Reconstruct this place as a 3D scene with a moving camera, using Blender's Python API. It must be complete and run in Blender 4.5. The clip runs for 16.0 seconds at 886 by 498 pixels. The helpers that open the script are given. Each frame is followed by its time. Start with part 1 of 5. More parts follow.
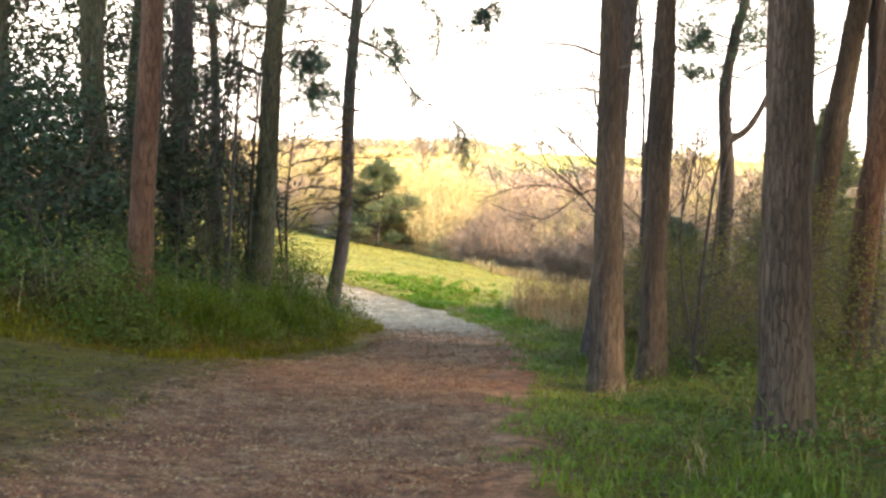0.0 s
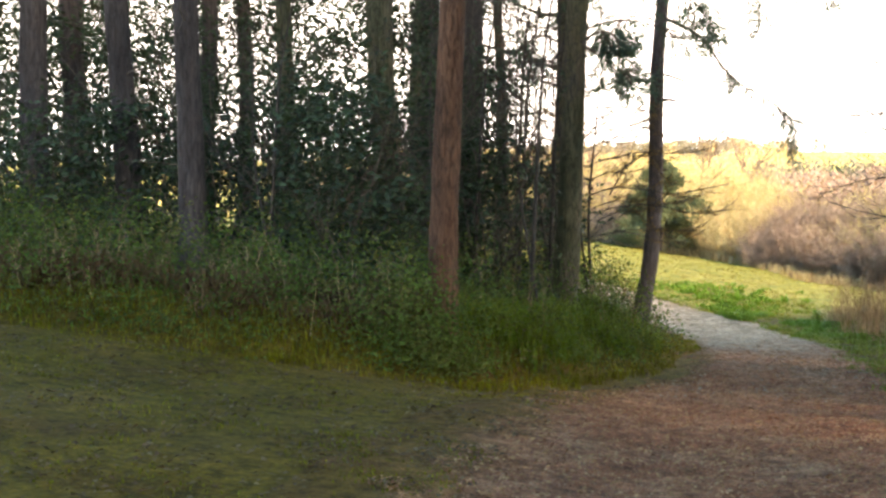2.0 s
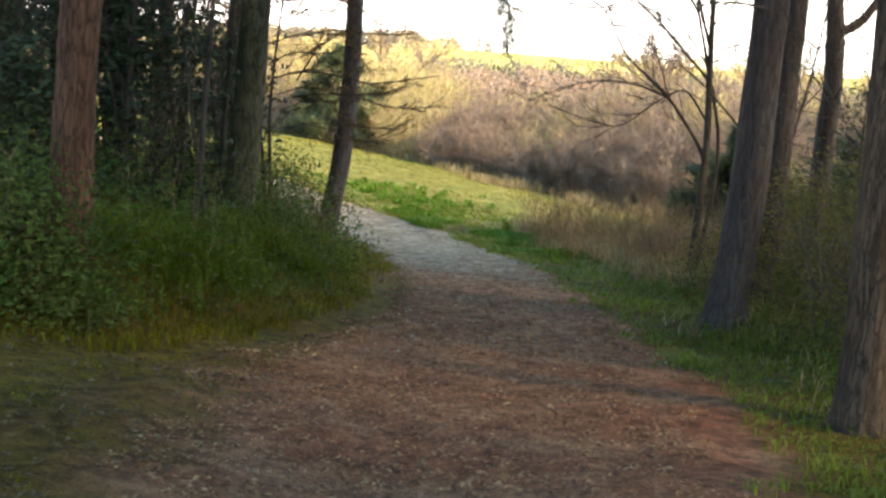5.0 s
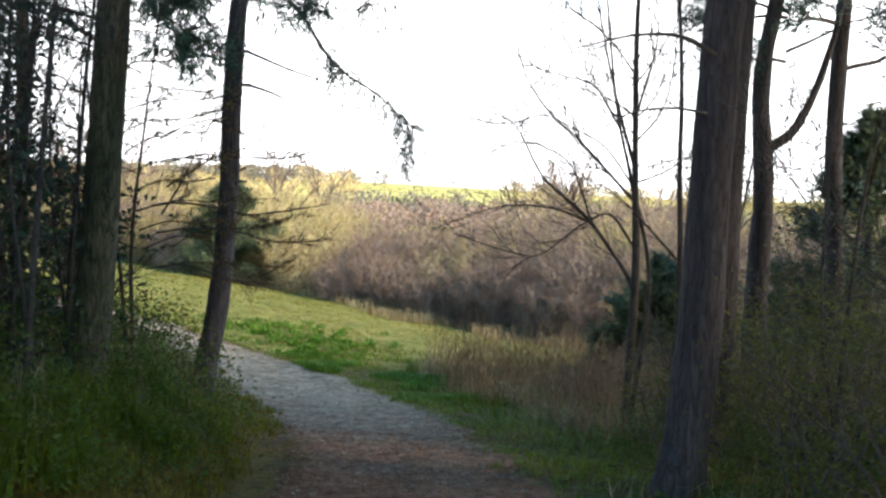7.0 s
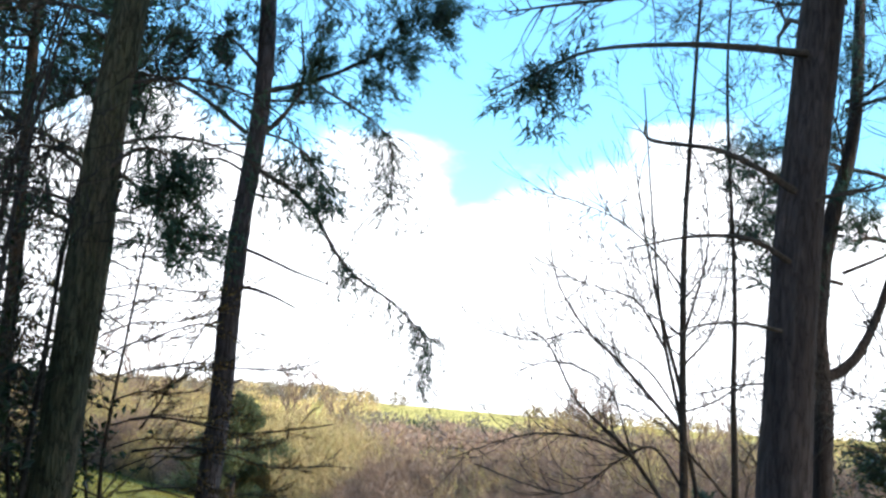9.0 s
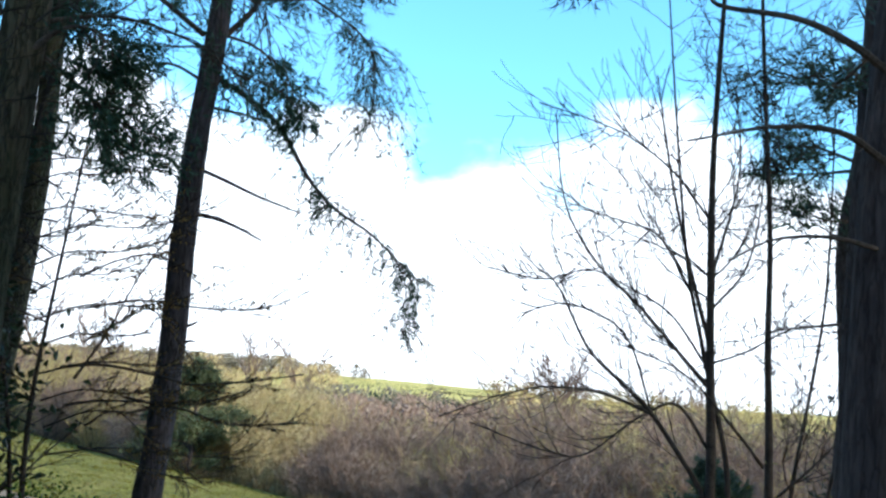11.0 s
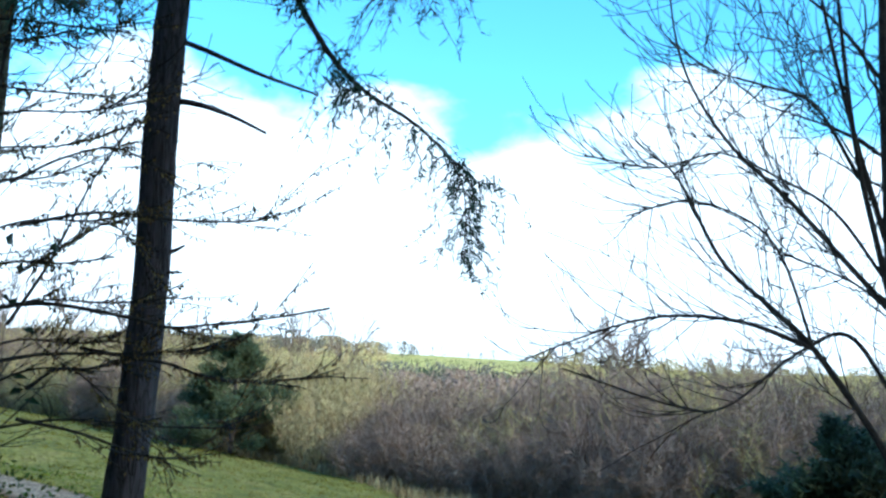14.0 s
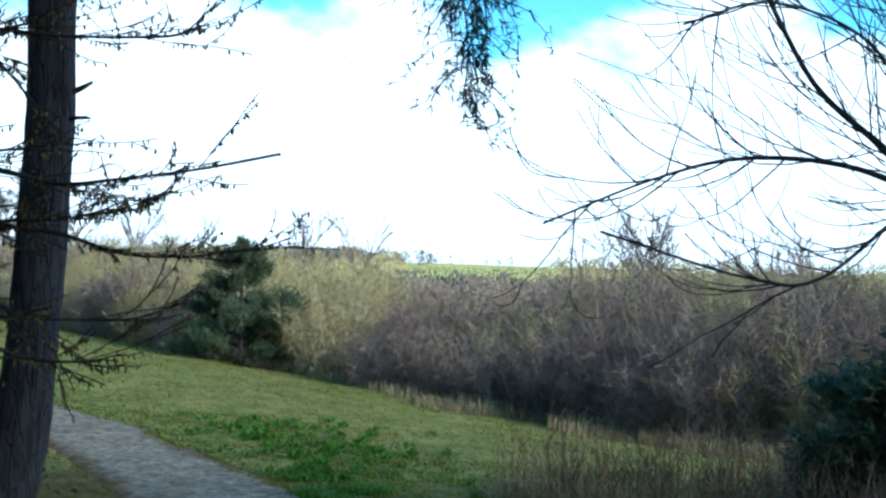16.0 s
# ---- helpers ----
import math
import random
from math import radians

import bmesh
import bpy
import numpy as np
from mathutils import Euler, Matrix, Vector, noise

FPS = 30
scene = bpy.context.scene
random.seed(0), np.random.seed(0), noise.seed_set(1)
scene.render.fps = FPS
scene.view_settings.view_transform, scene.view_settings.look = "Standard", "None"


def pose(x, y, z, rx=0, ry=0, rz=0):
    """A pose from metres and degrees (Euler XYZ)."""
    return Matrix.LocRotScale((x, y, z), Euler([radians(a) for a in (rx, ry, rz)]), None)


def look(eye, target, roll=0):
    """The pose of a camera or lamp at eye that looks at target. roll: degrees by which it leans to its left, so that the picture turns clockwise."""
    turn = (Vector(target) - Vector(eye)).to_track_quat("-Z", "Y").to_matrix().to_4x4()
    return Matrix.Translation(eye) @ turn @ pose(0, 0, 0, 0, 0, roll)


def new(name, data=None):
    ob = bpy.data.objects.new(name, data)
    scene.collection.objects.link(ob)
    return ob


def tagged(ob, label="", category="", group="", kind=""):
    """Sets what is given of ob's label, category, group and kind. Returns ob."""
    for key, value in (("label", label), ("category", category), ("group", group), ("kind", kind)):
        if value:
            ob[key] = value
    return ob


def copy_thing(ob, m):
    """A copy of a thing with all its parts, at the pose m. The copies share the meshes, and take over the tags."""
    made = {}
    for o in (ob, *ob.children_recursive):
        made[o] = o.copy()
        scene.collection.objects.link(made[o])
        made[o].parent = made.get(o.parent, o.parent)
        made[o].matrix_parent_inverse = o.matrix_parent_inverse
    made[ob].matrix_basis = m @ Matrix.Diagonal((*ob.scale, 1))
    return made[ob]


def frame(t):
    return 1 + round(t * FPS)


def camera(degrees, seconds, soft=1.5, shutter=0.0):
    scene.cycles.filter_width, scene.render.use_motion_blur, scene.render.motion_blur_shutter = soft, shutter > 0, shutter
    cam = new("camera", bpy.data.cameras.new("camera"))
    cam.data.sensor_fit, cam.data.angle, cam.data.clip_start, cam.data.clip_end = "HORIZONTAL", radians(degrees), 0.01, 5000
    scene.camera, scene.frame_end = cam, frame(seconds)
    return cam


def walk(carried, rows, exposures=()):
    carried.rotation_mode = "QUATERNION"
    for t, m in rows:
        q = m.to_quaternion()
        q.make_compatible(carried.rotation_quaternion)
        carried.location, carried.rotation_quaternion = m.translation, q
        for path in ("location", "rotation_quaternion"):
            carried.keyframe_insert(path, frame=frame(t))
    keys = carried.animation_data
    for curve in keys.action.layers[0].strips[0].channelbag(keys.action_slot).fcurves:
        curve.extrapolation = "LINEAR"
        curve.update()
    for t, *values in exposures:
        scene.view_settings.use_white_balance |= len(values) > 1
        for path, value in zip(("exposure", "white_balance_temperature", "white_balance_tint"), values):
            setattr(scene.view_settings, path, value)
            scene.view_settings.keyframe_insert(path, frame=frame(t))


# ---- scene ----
cam = camera(40.9, 16.0, soft=2.6)
PATH = [
    (0, (0.059, 0.631, 1.352), (0.049, 2.627, 1.221), 1.0),
    (0.5, (-0.059, 1.135, 1.319), (-0.241, 3.121, 1.181), 0.2),
    (1, (-0.3, 1.652, 1.282), (-0.658, 3.614, 1.133), -0.1),
    (1.5, (-0.554, 2.168, 1.258), (-0.991, 4.114, 1.1), -0.4),
    (2, (-0.808, 2.663, 1.241), (-1.256, 4.608, 1.12), -0.8),
    (2.5, (-1.008, 3.112, 1.251), (-1.26, 5.089, 1.08), -1.8),
    (3, (-1.151, 3.655, 1.231), (-1.345, 5.635, 1.026), -1.1),
    (3.5, (-1.28, 4.186, 1.184), (-1.345, 6.169, 0.933), 0.6),
    (3.7, (-1.289, 4.402, 1.168), (-1.283, 6.387, 0.919), 1.1),
    (5.8, (-1.311, 6.608, 1.19), (-1.136, 8.574, 0.866), 4.1),
    (6, (-1.25, 6.894, 1.143), (-1.008, 8.858, 0.849), 3.2),
    (6.5, (-1.152, 7.349, 1.127), (-0.864, 9.322, 0.974), 1.9),
    (7, (-1.118, 7.652, 1.123), (-0.847, 9.632, 1.048), 1.9),
    (7.5, (-1.038, 7.988, 1.139), (-0.823, 9.972, 1.277), 2.2),
    (8, (-0.981, 8.289, 1.134), (-0.816, 10.261, 1.421), 4.5),
    (8.2, (-0.958, 8.436, 1.137), (-0.775, 10.405, 1.438), 4.2),
    (10.3, (-0.927, 10.292, 1.011), (-0.662, 12.253, 1.3), 4.5),
    (10.5, (-0.958, 10.427, 0.976), (-0.682, 12.386, 1.27), 4.5),
    (11, (-0.959, 10.872, 0.944), (-0.674, 12.835, 1.201), 4.1),
    (11.5, (-0.92, 11.343, 0.926), (-0.636, 13.312, 1.132), 3.2),
    (12, (-0.884, 11.782, 0.91), (-0.58, 13.749, 1.111), 2.8),
    (12.5, (-0.796, 12.194, 0.88), (-0.499, 14.16, 1.101), 2.7),
    (13, (-0.761, 12.643, 0.825), (-0.453, 14.607, 1.044), 2.1),
    (13.5, (-0.739, 13.089, 0.783), (-0.452, 15.056, 1.006), 1.7),
    (14, (-0.721, 13.593, 0.742), (-0.506, 15.57, 0.954), 2.1),
    (14.5, (-0.631, 14.012, 0.702), (-0.393, 15.991, 0.865), 0.8),
    (15, (-0.537, 14.447, 0.673), (-0.309, 16.428, 0.829), 0.2),
    (15.5, (-0.491, 14.886, 0.623), (-0.273, 16.871, 0.729), 0.8),
    (16, (-0.423, 15.378, 0.577), (-0.231, 17.368, 0.635), 0.8),
]
EXPOSURES = [(0, 2.0, 8300, 15), (3.5, 1.62, 8300, 15), (6, 1.2, 6900, 9), (7, 0.92, 6400, 9), (8, 0.78, 6300, 10), (11, 0.35, 5700, 6), (14, 0.2, 4950, -3), (16, 0.05, 4850, -4)]
walk(cam, [(t, look(eye, target, roll)) for t, eye, target, roll in PATH], EXPOSURES)

# ---- light: low winter sun from the open side, bright cumulus along the horizon, blue above ----
SUN_ELEVATION, SUN_AZIMUTH = 25.0, 118.0
world = bpy.data.worlds.new("sky")
scene.world = world
world.use_nodes = True
wn = world.node_tree.nodes
wl = world.node_tree.links
wn.clear()
w_out = wn.new("ShaderNodeOutputWorld")
w_bg = wn.new("ShaderNodeBackground")
w_sky = wn.new("ShaderNodeTexSky")
w_sky.sky_type = "NISHITA"
w_sky.sun_disc = False
w_sky.sun_elevation = radians(SUN_ELEVATION)
w_sky.sun_rotation = radians(SUN_AZIMUTH)
w_sky.air_density, w_sky.dust_density, w_sky.ozone_density = 1.0, 0.6, 2.0
w_gain = wn.new("ShaderNodeMix")
w_gain.data_type, w_gain.blend_type = "RGBA", "MULTIPLY"
w_gain.inputs["Factor"].default_value = 1.0
w_gain.inputs["B"].default_value = (2.0, 3.05, 3.15, 1)
w_coord = wn.new("ShaderNodeTexCoord")
w_sep = wn.new("ShaderNodeSeparateXYZ")
w_map = wn.new("ShaderNodeMapping")
w_map.inputs["Scale"].default_value = (1.0, 1.0, 1.7)
w_noise = wn.new("ShaderNodeTexNoise")
w_noise.inputs["Scale"].default_value = 5.5
w_noise.inputs["Detail"].default_value = 7.0
w_noise.inputs["Roughness"].default_value = 0.52
w_add = wn.new("ShaderNodeMath")
w_add.operation = "MULTIPLY_ADD"
w_add.inputs[1].default_value = -0.29
w_ramp = wn.new("ShaderNodeMapRange")
w_ramp.interpolation_type = "SMOOTHSTEP"
w_ramp.inputs["From Min"].default_value = 0.1
w_ramp.inputs["From Max"].default_value = 0.055
w_mix = wn.new("ShaderNodeMix")
w_mix.data_type = "RGBA"
w_mix.inputs["B"].default_value = (16, 16, 16.2, 1)
wl.new(w_coord.outputs["Generated"], w_map.inputs["Vector"])
wl.new(w_map.outputs["Vector"], w_noise.inputs["Vector"])
wl.new(w_coord.outputs["Generated"], w_sep.inputs["Vector"])
wl.new(w_noise.outputs["Fac"], w_add.inputs[0])
wl.new(w_sep.outputs["Z"], w_add.inputs[2])
wl.new(w_add.outputs[0], w_ramp.inputs["Value"])
wl.new(w_ramp.outputs["Result"], w_mix.inputs["Factor"])
wl.new(w_sky.outputs["Color"], w_gain.inputs["A"])
wl.new(w_gain.outputs["Result"], w_mix.inputs["A"])
wl.new(w_mix.outputs["Result"], w_bg.inputs["Color"])
w_bg.inputs["Strength"].default_value = 0.1
wl.new(w_bg.outputs["Background"], w_out.inputs["Surface"])

sun_data = bpy.data.lights.new("sun", "SUN")
sun_data.energy, sun_data.angle, sun_data.color = 5.0, radians(12.0), (1.0, 0.82, 0.56)
sun = new("sun", sun_data)
sun_way = Vector((math.sin(radians(SUN_AZIMUTH)), math.cos(radians(SUN_AZIMUTH)), math.tan(radians(SUN_ELEVATION))))
sun.matrix_world = look(sun_way * 60, (0, 0, 0))


# ---- materials ----
def shade(name, colours, scale=6.0, stretch=(1, 1, 1), rough=0.85, bump=0.3, fine=60.0, rand=0.0, spec=0.25, cells=0.0, crack_low=0.4):
    """Two-scale mottled surface: broad patches of the given colours, fine grain over them, relief, and a per-piece variation."""
    m = bpy.data.materials.new(name)
    m.use_nodes = True
    n, l = m.node_tree.nodes, m.node_tree.links
    b = n["Principled BSDF"]
    b.inputs["Roughness"].default_value = rough
    b.inputs["Specular IOR Level"].default_value = spec
    tc = n.new("ShaderNodeTexCoord")
    mp = n.new("ShaderNodeMapping")
    mp.inputs["Scale"].default_value = stretch
    l.new(tc.outputs["Object"], mp.inputs["Vector"])
    broad = n.new("ShaderNodeTexNoise")
    broad.inputs["Scale"].default_value, broad.inputs["Detail"].default_value = scale, 5.0
    l.new(mp.outputs["Vector"], broad.inputs["Vector"])
    grain = n.new("ShaderNodeTexNoise")
    grain.inputs["Scale"].default_value, grain.inputs["Detail"].default_value = fine, 3.0
    l.new(mp.outputs["Vector"], grain.inputs["Vector"])
    ramp = n.new("ShaderNodeValToRGB")
    ramp.color_ramp.elements[0].position, ramp.color_ramp.elements[1].position = 0.32, 0.68
    while len(ramp.color_ramp.elements) < len(colours):
        ramp.color_ramp.elements.new(0.5)
    for i, c in enumerate(colours):
        ramp.color_ramp.elements[i].position = 0.32 + 0.36 * i / max(1, len(colours) - 1)
        ramp.color_ramp.elements[i].color = (*c, 1)
    l.new(broad.outputs["Fac"], ramp.inputs["Fac"])
    mul = n.new("ShaderNodeMix")
    mul.data_type, mul.blend_type = "RGBA", "MULTIPLY"
    mul.inputs["Factor"].default_value = 1.0
    mr = n.new("ShaderNodeMapRange")
    mr.inputs["From Min"].default_value, mr.inputs["From Max"].default_value = 0.25, 0.75
    mr.inputs["To Min"].default_value, mr.inputs["To Max"].default_value = 0.6, 1.4
    l.new(grain.outputs["Fac"], mr.inputs["Value"])
    l.new(ramp.outputs["Color"], mul.inputs["A"])
    l.new(mr.outputs["Result"], mul.inputs["B"])
    colour = mul.outputs["Result"]
    height = grain.outputs["Fac"]
    if cells:
        vor = n.new("ShaderNodeTexVoronoi")
        vor.feature = "DISTANCE_TO_EDGE"
        vor.inputs["Scale"].default_value = cells
        warp = n.new("ShaderNodeMix")
        warp.data_type = "VECTOR"
        warp.inputs["Factor"].default_value = 0.06
        l.new(mp.outputs["Vector"], warp.inputs["A"])
        l.new(grain.outputs["Color"], warp.inputs["B"])
        l.new(warp.outputs["Result"], vor.inputs["Vector"])
        crack = n.new("ShaderNodeMapRange")
        crack.inputs["From Max"].default_value = 0.12
        crack.inputs["To Min"].default_value = crack_low
        l.new(vor.outputs["Distance"], crack.inputs["Value"])
        mul2 = n.new("ShaderNodeMix")
        mul2.data_type, mul2.blend_type = "RGBA", "MULTIPLY"
        mul2.inputs["Factor"].default_value = 1.0
        l.new(colour, mul2.inputs["A"])
        l.new(crack.outputs["Result"], mul2.inputs["B"])
        colour = mul2.outputs["Result"]
        add = n.new("ShaderNodeMath")
        add.operation = "MULTIPLY_ADD"
        add.inputs[1].default_value = 1.6
        l.new(crack.outputs["Result"], add.inputs[0])
        l.new(grain.outputs["Fac"], add.inputs[2])
        height = add.outputs[0]
    if rand:
        geo = n.new("ShaderNodeNewGeometry")
        hsv = n.new("ShaderNodeHueSaturation")
        v = n.new("ShaderNodeMapRange")
        v.inputs["To Min"].default_value, v.inputs["To Max"].default_value = 1 - rand, 1 + rand
        l.new(geo.outputs["Random Per Island"], v.inputs["Value"])
        l.new(v.outputs["Result"], hsv.inputs["Value"])
        hue = n.new("ShaderNodeMapRange")
        hue.inputs["To Min"].default_value, hue.inputs["To Max"].default_value = 0.5 - rand * 0.06, 0.5 + rand * 0.06
        l.new(geo.outputs["Random Per Island"], hue.inputs["Value"])
        l.new(hue.outputs["Result"], hsv.inputs["Hue"])
        l.new(colour, hsv.inputs["Color"])
        colour = hsv.outputs["Color"]
    l.new(colour, b.inputs["Base Color"])
    bp = n.new("ShaderNodeBump")
    bp.inputs["Strength"].default_value, bp.inputs["Distance"].default_value = bump, 0.03
    l.new(height, bp.inputs["Height"])
    l.new(bp.outputs["Normal"], b.inputs["Normal"])
    return m


def leafy(name, colours, scale=3.0, rand=0.35, rough=0.6, through_light=0.35):
    """Thin leaf or blade: mottled, part of the light goes through it."""
    m = shade(name, colours, scale=scale, fine=25.0, rough=rough, bump=0.0, rand=rand, spec=0.2)
    n, l = m.node_tree.nodes, m.node_tree.links
    b = n["Principled BSDF"]
    out = n["Material Output"]
    source = b.inputs["Base Color"].links[0].from_socket
    tr = n.new("ShaderNodeBsdfTranslucent")
    l.new(source, tr.inputs["Color"])
    mix = n.new("ShaderNodeMixShader")
    mix.inputs["Fac"].default_value = through_light
    l.new(b.outputs["BSDF"], mix.inputs[1])
    l.new(tr.outputs["BSDF"], mix.inputs[2])
    l.new(mix.outputs["Shader"], out.inputs["Surface"])
    return m


BARK_PINE = shade("pine_bark", [(0.05, 0.034, 0.025), (0.092, 0.062, 0.044), (0.125, 0.088, 0.064)], 3.0, (1, 1, 0.16), 0.9, 0.9, 40, cells=30, crack_low=0.62)
BARK_RED = shade("red_pine_bark", [(0.075, 0.036, 0.022), (0.135, 0.066, 0.04), (0.17, 0.095, 0.062)], 3.0, (1, 1, 0.2), 0.9, 0.8, 40, cells=20, crack_low=0.55)
BARK_MOSSY = shade("mossy_bark", [(0.06359, 0.06647, 0.03714), (0.1075, 0.09775, 0.05669), (0.1466, 0.1173, 0.08314)], 3.5, (1, 1, 0.2), 0.95, 0.8, 40, cells=22, crack_low=0.5)
BARK_DARK = shade("dark_bark", [(0.044, 0.034, 0.033), (0.077, 0.06, 0.057), (0.098, 0.079, 0.076)], 3.0, (1, 1, 0.16), 0.9, 0.6, 30, cells=24, crack_low=0.6)
BARK_GREY = shade("grey_brown_bark", [(0.056, 0.046, 0.048), (0.096, 0.08, 0.082), (0.12, 0.102, 0.106)], 3.0, (1, 1, 0.16), 0.9, 0.6, 30, cells=24, crack_low=0.6)
TWIG_DARK = shade("dark_twig", [(0.07, 0.055, 0.046), (0.13, 0.1, 0.08)], 8.0, rand=0.25)
TWIG_TAN = shade("tan_twig", [(0.3867, 0.2779, 0.1329), (0.5559, 0.4229, 0.2175)], 0.8, rand=0.35)
TWIG_OLIVE = shade("olive_twig", [(0.3024, 0.2296, 0.0952), (0.448, 0.3472, 0.1568)], 0.8, rand=0.35)
TWIG_PURPLE = shade("purple_grey_twig", [(0.1921, 0.1299, 0.1018), (0.2932, 0.2025, 0.1585)], 0.8, rand=0.3)
STEM_GREY = shade("grey_stem", [(0.14, 0.119, 0.084), (0.252, 0.21, 0.154)], 4.0, rand=0.3)
NEEDLES = leafy("pine_needles", [(0.0396, 0.0759, 0.0504), (0.0792, 0.131, 0.0756)], 2.0, 0.4, 0.55, 0.25)
FIR_GREEN = leafy("young_pine_needles", [(0.061, 0.07564, 0.04), (0.1074, 0.122, 0.05625)], 1.2, 0.4, 0.6, 0.3)
HOLLY = leafy("evergreen_leaf", [(0.02693, 0.04218, 0.02207), (0.05207, 0.07118, 0.03159)], 2.0, 0.45, 0.4, 0.3)
BRAMBLE = leafy("bramble_leaf", [(0.04181, 0.07133, 0.01187), (0.08168, 0.1172, 0.01987), (0.1252, 0.1069, 0.03257)], 1.2, 0.45, 0.55, 0.4)
BRACKEN = leafy("dead_bracken", [(0.07, 0.036, 0.018), (0.12, 0.066, 0.032), (0.16, 0.1, 0.05)], 1.0, 0.35, 0.7, 0.35)
GOLD_LEAF = leafy("yellow_green_leaf", [(0.08752, 0.08752, 0.02266), (0.1544, 0.139, 0.035)], 1.5, 0.2, 0.6, 0.5)
BRANCH_DARK = shade("dark_branch", [(0.04, 0.032, 0.028), (0.075, 0.06, 0.05)], 8.0, rand=0.2)
CATKIN = leafy("catkin_bud", [(0.16, 0.1, 0.045), (0.24, 0.17, 0.07)], 2.0, 0.3, 0.7, 0.35)
GRASS_GREEN = leafy("green_grass", [(0.07923, 0.1158, 0.008777), (0.1341, 0.1712, 0.01426), (0.1889, 0.1975, 0.03291)], 0.9, 0.35, 0.6, 0.4)
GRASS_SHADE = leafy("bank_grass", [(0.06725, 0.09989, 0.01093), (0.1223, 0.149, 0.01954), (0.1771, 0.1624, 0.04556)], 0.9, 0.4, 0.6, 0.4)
GRASS_MOSS = leafy("mossy_grass", [(0.1, 0.088, 0.003), (0.14, 0.122, 0.005), (0.185, 0.14, 0.018)], 0.9, 0.35, 0.7, 0.35)
GRASS_LUSH = leafy("lush_grass", [(0.0828, 0.1564, 0.01288), (0.138, 0.2208, 0.0276)], 0.9, 0.3, 0.6, 0.45)
GRASS_FIELD = leafy("field_grass", [(0.1299, 0.1148, 0.01797), (0.191, 0.1622, 0.0257), (0.2292, 0.1798, 0.0482)], 0.35, 0.3, 0.6, 0.4)
GRASS_DEAD = leafy("straw_grass", [(0.19, 0.13, 0.065), (0.3, 0.22, 0.115), (0.37, 0.29, 0.17)], 0.8, 0.35, 0.7, 0.4)
WEED_STEM = shade("dead_weed_stem", [(0.2075, 0.1324, 0.08104), (0.3512, 0.2333, 0.14)], 2.0, rand=0.35)
LITTER = shade("fallen_leaf", [(0.1633, 0.07054, 0.03706), (0.254, 0.1192, 0.06242), (0.3629, 0.1949, 0.1122)], 5.0, rand=0.35, rough=0.8)
LITTER_DARK = shade("dull_fallen_leaf", [(0.0652, 0.03969, 0.02088), (0.1033, 0.06426, 0.03213), (0.1521, 0.1021, 0.05622)], 5.0, rand=0.3, rough=0.85)
PEBBLE = shade("pebble", [(0.216, 0.18, 0.1462), (0.3672, 0.31, 0.2494)], 9.0, rand=0.4)


